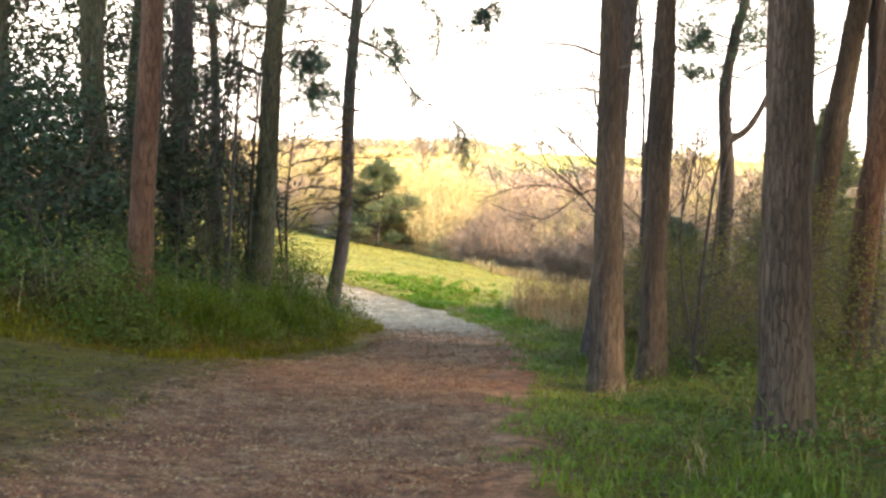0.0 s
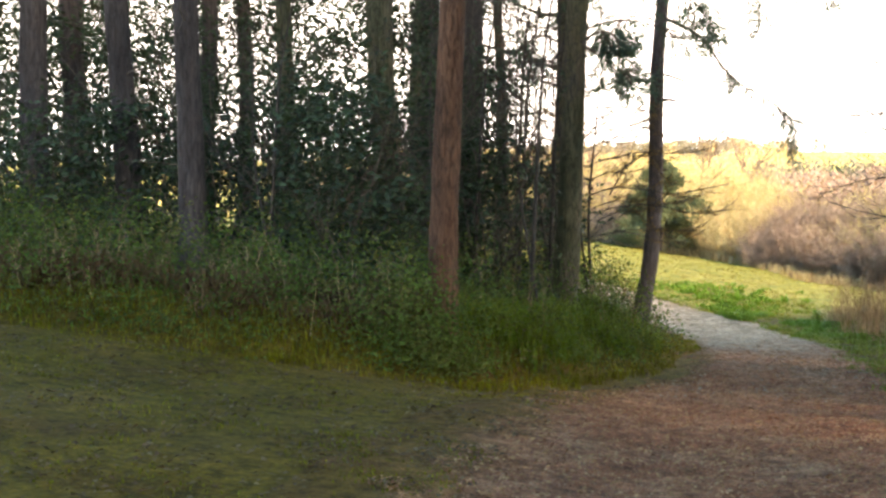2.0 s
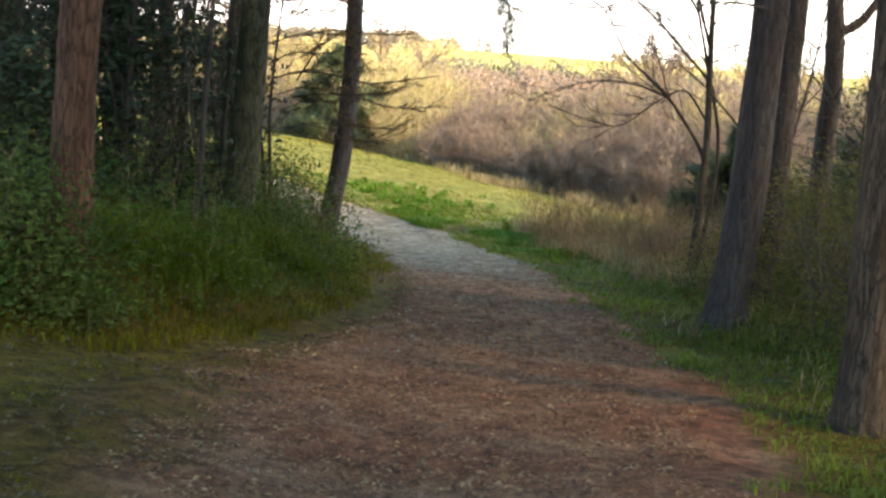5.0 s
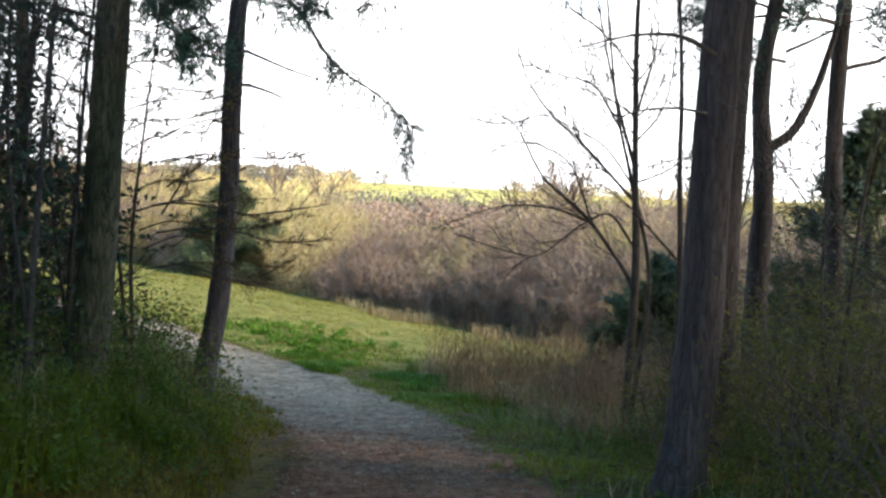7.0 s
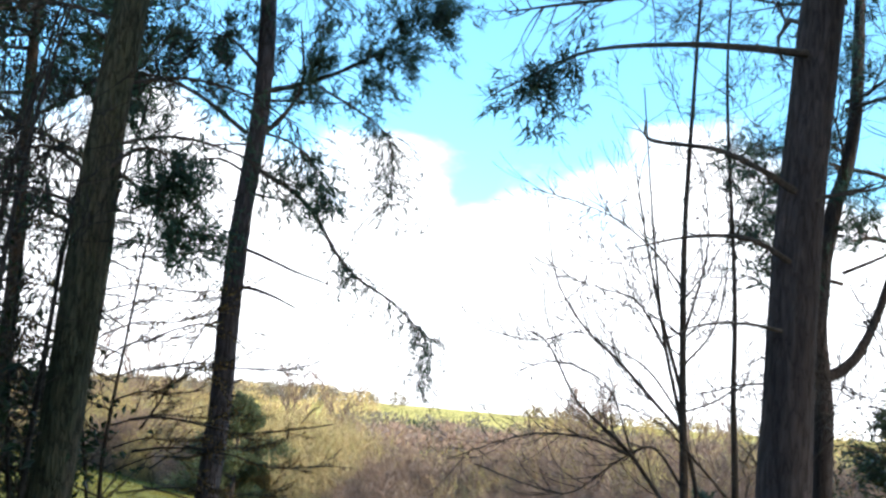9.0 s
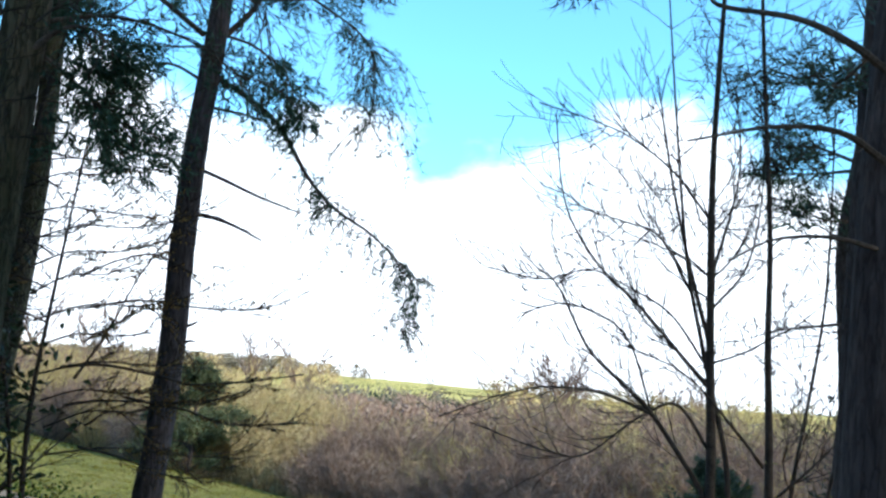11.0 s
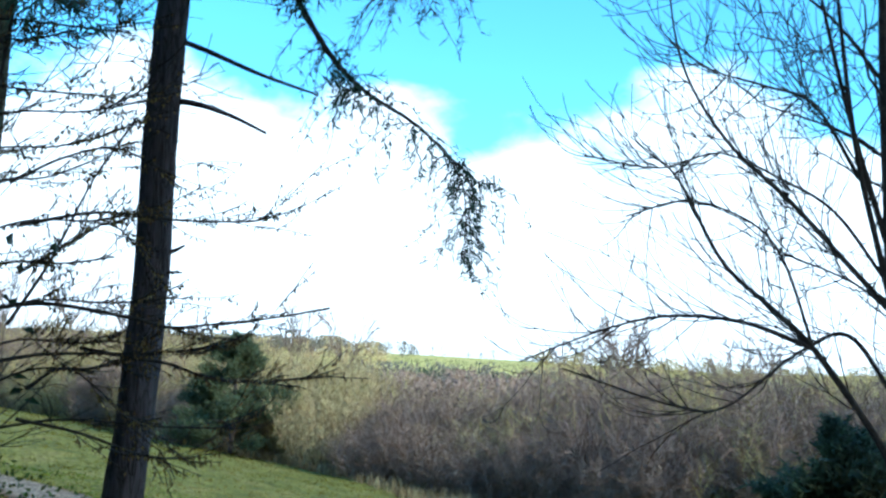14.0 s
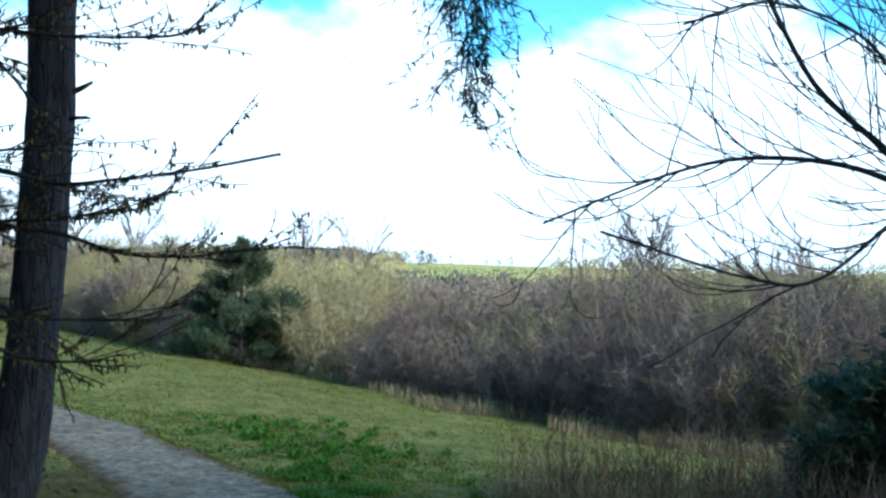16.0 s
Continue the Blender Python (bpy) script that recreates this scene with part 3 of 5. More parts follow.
def hang_limb(root, need, points, r, rng, tufts, name="limb", twigs=10, twig_len=0.6, droop=-0.35, bare=False, start=0.35, needles=8, strings=0, fall=(0.25, 0.6)):
    """A limb through given points with hanging side twigs, tufted with needles along its outer part."""
    s = Shape()
    pts = curve_pts(points, 6)
    n = len(pts)
    s.tube(pts, [max(0.004, r * (1 - 0.85 * i / n)) for i in range(n)], 6)
    tips = []
    for k in range(twigs):
        i = min(n - 2, int(n * rng.uniform(start, 0.98)))
        d = (pts[i + 1] - pts[i]).normalized()
        side = Vector((rng.gauss(0, 1), rng.gauss(0, 0.7), rng.gauss(-0.4, 0.6))).normalized()
        grow(s, pts[i].copy(), (d * 0.6 + side * 0.8).normalized(), twig_len * rng.uniform(0.4, 1.0), 0.007, 1, rng, droop, tips, 3, 0.25, 0.0035)
    for k in range(strings):
        i = min(n - 2, int(n * rng.uniform(start, 0.99)))
        p, d = pts[i].copy(), Vector((rng.gauss(0, 0.5), rng.gauss(0, 0.5), rng.uniform(-0.6, 0.5))).normalized()
        line, length = [p.copy()], rng.uniform(*fall)
        for _ in range(7):
            d = (d + Vector((rng.gauss(0, 0.2), rng.gauss(0, 0.2), -0.3))).normalized()
            p = p + d * length / 7
            line.append(p.copy())
            if rng.random() < 0.75:
                q = (d + Vector((rng.gauss(0, 0.7), rng.gauss(0, 0.7), rng.gauss(0, 0.4)))).normalized()
                e = p + q * rng.uniform(0.03, 0.1)
                s.spike(p, e, 0.0025, d)
                sprig(need, e, q, rng, 0.07, 4, 0.006)
        s.tube(line, [0.0045 - 0.0004 * j for j in range(8)], 3, close=False)
    part(name, s, TWIG_DARK, root)
    if not bare:
        for p, q, dep in tips:
            for _ in range(tufts):
                sprig(need, p + Vector((rng.gauss(0, 0.05), rng.gauss(0, 0.05), rng.gauss(0, 0.06))), q, rng, 0.1, needles, 0.007)


def lean_extra(root, need, along, rng):
    """Drooping limbs and broken stubs of the slim leaning pine beside the path."""
    inv = root.matrix_basis.inverted()
    w = lambda pts: [inv @ Vector(p) for p in pts]
    hang_limb(root, need, w([(-1.62, 20.95, 3.6), (-1.2, 21.1, 3.4), (-0.95, 21.2, 3.2), (-0.7, 21.2, 2.82), (-0.45, 21.2, 2.57), (-0.11, 21.2, 2.37), (0.16, 21.25, 2.15), (0.36, 21.25, 1.98)]), 0.028, rng, 1, twigs=9, twig_len=0.26, start=0.36, needles=6, strings=60, fall=(0.15, 0.62))
    hang_limb(root, need, w([(0.1, 21.22, 2.2), (0.22, 21.25, 2.0), (0.26, 21.3, 1.75), (0.24, 21.3, 1.5)]), 0.006, rng, 1, twigs=4, twig_len=0.22, droop=-0.5, needles=4, strings=34, start=0.1, fall=(0.15, 0.45))
    hang_limb(root, need, w([(-1.58, 20.95, 4.35), (-1.19, 21.1, 4.52), (-0.66, 21.2, 4.8), (-0.15, 21.2, 5.2), (-0.03, 21.2, 5.7)]), 0.032, rng, 9, twigs=34, twig_len=0.7, droop=0.0)
    hang_limb(root, need, w([(-1.1, 21.1, 4.55), (-0.6, 21.2, 4.33), (-0.27, 21.2, 4.08), (-0.18, 21.2, 3.7), (-0.2, 21.2, 3.3)]), 0.014, rng, 1, twigs=10, twig_len=0.4, droop=-0.4, needles=6, strings=75, fall=(0.3, 0.95))
    hang_limb(root, need, w([(-1.62, 20.95, 3.95), (-1.25, 20.9, 3.85), (-0.95, 20.9, 3.6), (-0.85, 20.9, 3.3)]), 0.016, rng, 3, twigs=22, twig_len=0.45, droop=-0.1)
    hang_limb(root, need, w([(-1.65, 20.9, 3.5), (-1.95, 20.9, 3.62), (-2.25, 20.9, 3.5), (-2.5, 20.9, 3.2)]), 0.016, rng, 2, twigs=22, twig_len=0.5, droop=-0.15)
    hang_limb(root, need, w([(-1.62, 20.9, 3.8), (-1.3, 21.0, 4.2), (-1.18, 21.1, 4.6), (-1.25, 21.1, 5.2)]), 0.036, rng, 7, twigs=16, twig_len=0.6, droop=0.1)
    hang_limb(root, need, w([(-1.68, 20.9, 3.9), (-2.3, 20.9, 4.3), (-3.0, 20.8, 4.4), (-3.5, 20.8, 4.2)]), 0.026, rng, 7, twigs=30, twig_len=0.8, droop=-0.1)
    hang_limb(root, need, w([(-1.6, 21.0, 4.6), (-2.0, 21.3, 5.0), (-2.6, 21.6, 5.1)]), 0.022, rng, 7, twigs=24, twig_len=0.7, droop=-0.1)
    for pts, r in (([(-1.68, 20.9, 2.76), (-1.45, 20.9, 2.69), (-1.11, 20.9, 2.56), (-0.74, 20.9, 2.45)], 0.02), ([(-1.7, 20.9, 2.36), (-1.5, 20.9, 2.35), (-1.28, 20.9, 2.29), (-1.05, 20.9, 2.19)], 0.024),
                   ([(-1.72, 20.9, 1.38), (-1.57, 20.88, 1.43), (-1.5, 20.88, 1.47)], 0.02), ([(-1.72, 20.9, 1.28), (-1.56, 20.85, 1.3), (-1.5, 20.85, 1.3)], 0.014)):
        s = Shape()
        s.tube(curve_pts(w(pts), 5), [r * (1 - 0.6 * k / (5 * (len(pts) - 1))) for k in range(5 * (len(pts) - 1) + 1)], 7, 0.15)
        part("broken_branch", s, BARK_DARK, root)


def right_extra(root, need, along, rng):
    """Long dead boughs that reach out over the path from the pine at the verge."""
    inv = root.matrix_basis.inverted()
    w = lambda pts: [inv @ Vector(p) for p in pts]
    for pts, r in (([(2.2, 16.6, 2.36), (1.88, 16.5, 2.47), (1.51, 16.5, 2.46), (1.06, 16.5, 2.34)], 0.022), ([(2.22, 16.6, 2.84), (1.9, 16.5, 2.96), (1.61, 16.5, 3.05), (1.19, 16.5, 3.07), (1.15, 16.5, 3.2)], 0.026),
                   ([(2.15, 16.6, 1.9), (1.85, 16.5, 1.92), (1.54, 16.5, 1.88), (1.3, 16.5, 1.75)], 0.014)):
        s = Shape()
        n = 6 * (len(pts) - 1)
        line = curve_pts(w(pts), 6)
        s.tube(line, [max(0.006, r * (1 - 0.75 * k / n)) for k in range(n + 1)], 6, 0.12)
        for _ in range(4):
            i = rng.randrange(3, n - 1)
            grow(s, line[i].copy(), Vector((rng.uniform(-1, 0.2), rng.gauss(0, 0.4), rng.uniform(-0.4, 0.8))).normalized(), rng.uniform(0.1, 0.3), 0.006, 0, rng)
        part("dead_branch", s, TWIG_DARK, root)
    hang_limb(root, need, w([(2.28, 16.6, 3.8), (1.8, 16.5, 3.76), (1.32, 16.5, 3.73), (0.74, 16.5, 3.62), (0.26, 16.5, 3.35)]), 0.03, rng, 3, twigs=16, twig_len=0.4, droop=-0.1, start=0.75)
    hang_limb(root, need, w([(2.3, 16.6, 4.3), (1.6, 16.5, 4.14), (0.72, 16.5, 3.96), (0.19, 16.5, 3.83)]), 0.026, rng, 0, twigs=22, twig_len=0.6, droop=0.05)
    hang_limb(root, need, w([(2.3, 16.7, 3.3), (2.7, 17.3, 3.5), (2.6, 17.9, 3.2), (2.5, 18.2, 3.3)]), 0.02, rng, 2, twigs=18, twig_len=0.4, droop=0.1)


def bank_extra(root, need, along, rng):
    """Low tufted limbs of the mossy pine at the end of the bank."""
    inv = root.matrix_basis.inverted()
    w = lambda pts: [inv @ Vector(p) for p in pts]
    hang_limb(root, need, w([(-2.54, 18.30, 2.91), (-2.36, 18.30, 3.07), (-2.18, 18.30, 3.09), (-2.02, 18.30, 2.96)]), 0.022, rng, 4, twigs=13, twig_len=0.5, droop=-0.05, start=0.3)
    hang_limb(root, need, w([(-2.68, 18.40, 3.03), (-2.42, 18.40, 2.88), (-2.16, 18.40, 2.69), (-1.94, 18.40, 2.53)]), 0.022, rng, 4, twigs=17, twig_len=0.55, droop=-0.05, start=0.35)
    hang_limb(root, need, w([(-2.75, 18.60, 2.94), (-3.08, 18.60, 3.11), (-3.40, 18.60, 2.93), (-3.64, 18.60, 2.61)]), 0.02, rng, 4, twigs=15, twig_len=0.5, droop=-0.05, start=0.3)
    for k in range(6):
        z, side = 2.6 + 0.5 * k, (1 if k % 3 else -1)
        p = along(z - root.matrix_basis.translation.z)
        reach, back = side * rng.uniform(0.9, 1.8), rng.uniform(-0.5, 0.6)
        line = [p, p + Vector((reach * 0.35, back * 0.4, 0.16)), p + Vector((reach * 0.7, back * 0.8, 0.1)), p + Vector((reach, back, -0.12))]
        hang_limb(root, need, line, 0.018, rng, 1, twigs=26, twig_len=0.75, droop=-0.12, start=0.25, needles=7)


pine("pine_tree", -1.97, 20.9, 0.125, 11, (0, 0), BARK_GREY, "slim dark pine leaning at its foot beside the gravel path",
     [(0.6, 0.09, 0), (1.3, 0.2, 0), (2.3, 0.27, 0), (3.4, 0.28, 0), (4.5, 0.33, 0), (5.3, 0.4, 0), (6.2, 0.4, 0)], 0.55, 8, 11, 3, extra=lean_extra, stub_from=4)
pine("pine_tree", 2.07, 16.7, 0.185, 14, (0.075, 0), BARK_DARK, "stout dark pine with long dead boughs at the path's verge", [(1.5, 0.02, 0)], 0.48, 14, 12, 3, sprigs=7, extra=right_extra, stub_from=3)
pine("pine_tree", 1.66, 12.35, 0.165, 14, (0.0, 0.01), BARK_PINE, "tall grey-brown pine with a flaky trunk on the grass verge", [(1.6, -0.03, 0)], 0.48, 18, 13, 4, sprigs=8, stub_from=2.2, taper=0.2)
pine("pine_tree", 2.26, 13.25, 0.15, 13, (-0.006, 0.0), BARK_PINE, "straight brown pine standing close behind another", [(1.6, 0.0, 0)], 0.48, 18, 14, 3, sprigs=8, taper=0.16)
pine("pine_tree", 2.4, 8.7, 0.185, 14, (-0.016, 0.0), BARK_PINE, "thick pine with deeply furrowed bark among rough grass", [(1.6, -0.03, 0)], 0.48, 18, 15, 3, sprigs=8, taper=0.06, stub_from=4)
pine("pine_tree", 2.97, 18.5, 0.155, 13, (0.055, 0.0), BARK_DARK, "straight dark pine behind the pine with dead boughs", [(1.6, 0.0, 0)], 0.45, 9, 16, 3)
pine("pine_tree", 6.3, 23.0, 0.14, 12, (0.0, 0.0), BARK_DARK, "dark pine at the wood's far edge", [(2, 0.1, 0)], 0.35, 11, 17, 4)
pine("pine_tree", 4.75, 14.4, 0.165, 13, (0.1, 0.0), BARK_RED, "reddish pine leaning within the wood", [(2, -0.05, 0)], 0.45, 16, 18, 5, sprigs=8)
pine("pine_tree", 5.0, 17.6, 0.2, 13, (0.17, 0.0), BARK_PINE, "brown pine leaning well over within the wood", [(2.4, -0.04, 0)], 0.45, 14, 58, 5, sprigs=8)
pine("pine_tree", 6.3, 18.0, 0.16, 13, (-0.02, 0.0), BARK_DARK, "dark pine deep in the wood", [(2, 0.0, 0)], 0.4, 9, 19, 5)
pine("pine_tree", -3.41, 13.84, 0.145, 14, (0.022, 0.0), BARK_RED, "reddish-barked pine on the bank beside the clearing", [(1.6, 0.02, 0)], 0.48, 16, 20, 3, sprigs=8)
pine("pine_tree", -4.5, 20.4, 0.19, 14, (0.012, 0.0), BARK_DARK, "dark pine half hidden behind a reddish pine", [(1.6, 0.0, 0)], 0.35, 12, 21, 5)
pine("pine_tree", -2.8, 18.4, 0.17, 13, (0.03, 0.0), BARK_MOSSY, "mossy pine at the end of the bank", [(1.6, 0.06, 0)], 0.42, 11, 22, 5, extra=bank_extra)
pine("pine_tree", -3.7, 23.6, 0.14, 13, (0.03, 0.0), BARK_MOSSY, "mossy pine behind the end of the bank", [(1.6, 0.03, 0)], 0.32, 12, 23, 5)
pine("pine_tree", -4.98, 17.4, 0.19, 13, (0.0, 0.0), BARK_MOSSY, "thick mossy trunk in the dark wood", [(1.6, 0.05, 0)], 0.4, 9, 24, 5)
pine("pine_tree", -6.56, 18.3, 0.13, 13, (0.0, 0.0), BARK_MOSSY, "thin mossy trunk in the dark wood", [(1.6, 0.0, 0)], 0.4, 9, 25, 5)
pine("pine_tree", -6.75, 15.5, 0.165, 13, (0.0, 0.0), BARK_DARK, "dark straight trunk at the wood's edge", [(1.6, 0.0, 0)], 0.45, 15, 26, 6, sprigs=7)
pine("pine_tree", -8.3, 16.9, 0.18, 13, (0.0, 0.0), BARK_DARK, "stout dark trunk at the wood's edge", [(1.6, 0.0, 0)], 0.45, 15, 27, 6, sprigs=7)
pine("pine_tree", -9.6, 16.8, 0.2, 13, (0.01, 0.0), BARK_DARK, "broad dark trunk within the wood", [(1.6, 0.0, 0)], 0.45, 15, 28, 6, sprigs=7)


wood = [ob for ob in scene.collection.objects if ob.name.startswith("pine_tree") and ob.parent is None]
rw = random.Random(33)
# flanking wood, plus unseen pines sunward and behind the camera, added for shade
for x, y in ((-5.6, 22.6), (-7.4, 20.2), (-8.9, 20.6), (-10.3, 19.2), (-11.0, 16.6), (-12.4, 18.2), (-6.4, 25.0), (-9.6, 24.0), (-12.0, 22.5), (-14.5, 19.5), (-14.0, 25.0), (-4.9, 25.5), (-13.0, 15.0), (-16.0, 17.0),
             (7.6, 14.0), (7.2, 10.5), (8.5, 12.0), (9.5, 15.5), (8.6, 18.6), (6.2, 8.2), (8.0, 6.5), (10.5, 9.5), (9.6, 3.5), (6.6, 3.0), (11.5, 13.0), (12.5, 6.0), (7.5, 0.0), (10.5, -1.0), (13.5, 1.0), (5.5, -3.5), (9.0, -4.5), (13, -4), (11.5, 17.0), (14.5, 10.0), (4.6, 5.4), (4.9, 1.6), (3.6, -2.2), (14.2, 17.4), (19.4, 17.0), (17.4, 14.5), (21.5, 14.0), (12.8, 15.2), (24.0, 18.5), (-4.6, -1.5), (-4.2, 3.0), (-7.0, 2.0), (-9.5, 6.0), (-11.5, 1.0), (-6.0, -4.0), (3.5, -6.5), (-2.5, -8.0)):
    src = wood[rw.choice((3, 4, 4, 3, 9, 14, 15, 16, 17, 18))]
    made = copy_thing(src, pose(x, y, land(x, y) - 0.12, 0, 0, rw.uniform(0, 360)))
    made["label"] = "tall dark pine further back in the wood or added out of view for shade"


def forked_tree():
    """A dark pine that forks at eye height into two bent stems."""
    rng = random.Random(41)
    x, y = 5.1, 22.6
    root = thing("forked_pine", (x, y, land(x, y) - 0.1), "dark pine forking into two bent stems at eye height", "tree", "pines of the wood")
    f = Vector((0.1, 0, 3.5))
    s = Shape()
    s.tube(curve_pts([(0, 0, 0), (0.02, 0, 1.8), (0.06, 0, 3.1), (-0.03, 0, 4.5), (0.13, 0, 5.6), (0.4, 0, 6.9), (0.45, 0, 10)], 6), [0.17 - 0.003 * k for k in range(37)], 12, 0.12)
    part("trunk", s, BARK_DARK, root, smooth=True)
    s = Shape()
    s.tube(curve_pts([(0.05, 0, 3.65), (0.45, 0, 3.95), (0.84, 0.1, 4.7), (1.12, 0.1, 5.9), (1.23, 0.1, 8)], 6), [0.075 - 0.002 * k for k in range(25)], 9, 0.12)
    part("stem", s, BARK_DARK, root, smooth=True)
    need = Shape()
    for k in range(12):
        h = rng.uniform(4.6, 9.5)
        a = rng.uniform(0, 6.28)
        s, tips = Shape(), []
        grow(s, Vector((0.3, 0.05, h)), Vector((math.cos(a), math.sin(a), 0.25)).normalized(), rng.uniform(1.0, 2.2), 0.03, 2, rng, 0.0, tips, 5, 0.28, 0.005)
        part("limb", s, TWIG_DARK, root)
        for p, q, dep in tips:
            for _ in range(4):
                sprig(need, p + Vector((rng.gauss(0, 0.12), rng.gauss(0, 0.12), rng.gauss(0, 0.1))), q, rng, 0.16, 9, 0.011)
    part("crown", need, NEEDLES, root, "dark green tufts of needles")


forked_tree()

# unseen pines added towards the sun and behind, to shade path and clearing
for i in range(44):
    x, y = 8.5 + 3.1 * (i % 6) + rw.uniform(-0.9, 0.9), -17.0 + 3.7 * (i // 6) + rw.uniform(-1.1, 1.1)
    made = copy_thing(wood[rw.choice((2, 3, 4, 7, 9))], pose(x, y, land(x, y) - 0.12, 0, 0, rw.uniform(0, 360)))
    made["label"] = "tall dark pine further back in the wood or added out of view for shade"


# ---- bare young trees with arching boughs by the verge ----
def bare_tree(x, y, stems, label, seed, boughs=(), buds=0, kids=6, mat=None, twig=(0.5, 1.3)):
    rng = random.Random(seed)
    z0 = land(x, y) - 0.08
    root = thing("bare_young_tree", (x, y, z0), label, "tree", "bare young trees by the path")
    inv = root.matrix_basis.inverted()
    bud = Shape()
    for pts, r in stems:
        s = Shape()
        line = curve_pts([inv @ Vector(p) for p in pts], 8)
        n = len(line)
        s.tube(line, [max(0.006, r * (1 - 0.8 * i / n)) for i in range(n)], 8, 0.06)
        part("stem", s, mat or BRANCH_DARK, root, smooth=True)
        tips = []
        s = Shape()
        for k in range(kids):
            i = min(n - 2, int(n * rng.uniform(0.3, 0.98)))
            a = rng.uniform(0, 6.283)
            d = Vector((math.cos(a), 0.7 * math.sin(a), rng.uniform(0.35, 1.1))).normalized()
            grow(s, line[i].copy(), d, rng.uniform(0.7, 1.6), max(0.005, r * 0.35 * (1 - i / n)), 2, rng, 0.1, tips, 5, 0.36, 0.0045, 0.9, 7)
        part("crown", s, mat or BRANCH_DARK, root)
    for pts, r in boughs:
        s = Shape()
        tips = []
        line = curve_pts([inv @ Vector(p) for p in pts], 7)
        n = len(line)
        s.tube(line, [max(0.006, r * (1 - 0.82 * i / n)) for i in range(n)], 6, 0.08)
        for k in range(max(15, n // 3 + 10) if not buds else 11):
            i = min(n - 2, int(n * rng.uniform(0.2, 0.98)))
            d = (line[i + 1] - line[i]).normalized()
            if buds:
                nd = (d * 1.3 + Vector((rng.gauss(0, 0.3), rng.gauss(0, 0.5), rng.gauss(0.05, 0.35)))).normalized()
                arc_twig(s, line[i].copy(), nd, rng.uniform(*twig), max(0.0032, r * 0.3 * (1 - i / n)), rng, rng.uniform(-0.05, 0.12), 2, tips)
            else:
                nd = (d + Vector((rng.gauss(0, 0.6), rng.gauss(0, 0.6), rng.gauss(-0.05, 0.6)))).normalized()
                arc_twig(s, line[i].copy(), nd, rng.uniform(*twig) * (1.1 - 0.6 * i / n), max(0.0055, r * 0.35 * (1 - i / n)), rng, rng.uniform(0.05, 0.3), 2)
        part("bough", s, mat or BRANCH_DARK, root)
        for p, q, dep in tips:
            for _ in range(buds):
                o = p - q * rng.uniform(0, 0.06)
                bud.leaf(o, Vector((rng.gauss(0, 0.3), rng.gauss(0, 0.3), -1)).normalized(), Vector((1, rng.gauss(0, 0.6), 0)).normalized(), rng.uniform(0.012, 0.034), 0.013)
    if bud.v:
        part("catkin", bud, CATKIN, root, "small hanging brown catkins and buds")
    return root


G1 = land(2.75, 20.5)
bare_tree(2.75, 20.5, [
    ([(2.75, 20.5, G1), (2.79, 20.4, 0.3), (2.74, 20.4, 1.6), (2.7, 20.4, 3.1), (2.74, 20.4, 4.6), (2.8, 20.4, 6.2)], 0.055),
    ([(2.8, 20.5, G1), (2.95, 20.4, 0.3), (2.7, 20.4, 1.45), (2.5, 20.35, 2.2), (2.35, 20.3, 3.2), (2.2, 20.3, 4.6)], 0.03)],
    "slender bare young tree with dark arching boughs by the verge", 51, [
    ([(2.77, 20.40, 0.24), (2.65, 20.40, 0.47), (2.26, 20.40, 0.98), (2.00, 20.40, 1.21), (1.69, 20.40, 1.48), (1.42, 20.40, 1.95), (1.25, 20.40, 2.10)], 0.026),
    ([(2.26, 20.40, 0.98), (1.83, 20.40, 1.12), (1.37, 20.40, 1.14), (0.97, 20.40, 1.04), (0.49, 20.40, 0.84)], 0.016),
    ([(2.76, 20.40, 1.21), (2.45, 20.40, 1.52), (2.10, 20.40, 1.87), (1.71, 20.40, 2.21), (1.42, 20.40, 2.69), (1.30, 20.40, 3.43)], 0.020),
    ([(2.55, 20.40, 2.02), (2.26, 20.40, 2.46), (1.95, 20.40, 2.56), (1.61, 20.40, 2.64), (1.35, 20.40, 2.80)], 0.013),
    ([(2.76, 20.40, 0.72), (2.47, 20.40, 1.07), (2.13, 20.40, 0.93), (1.72, 20.40, 0.62), (1.39, 20.40, 0.62), (0.74, 20.40, 0.81)], 0.016),
    ([(2.74, 20.40, 1.37), (2.40, 20.40, 1.80), (2.06, 20.40, 1.99), (1.67, 20.40, 2.13), (1.30, 20.40, 2.02), (0.84, 20.40, 2.07)], 0.012),
    ([(2.71, 20.40, 2.62), (2.37, 20.40, 3.01), (1.97, 20.40, 3.28), (1.58, 20.40, 3.41), (1.15, 20.40, 3.50)], 0.012),
    ([(2.73, 20.40, 1.87), (3.05, 20.40, 2.31), (3.16, 20.40, 3.08), (3.10, 20.40, 3.77)], 0.013),
    ([(2.75, 20.40, 1.54), (2.52, 20.40, 2.27), (2.33, 20.40, 3.01), (2.17, 20.40, 3.85)], 0.022),
    ([(2.74, 20.40, 2.20), (2.94, 20.40, 3.06), (2.88, 20.40, 3.79)], 0.014),
    ([(2.26, 20.40, 0.98), (2.07, 20.40, 1.50), (1.85, 20.40, 1.73), (1.47, 20.40, 1.83), (1.10, 20.40, 1.72)], 0.011)], kids=13)
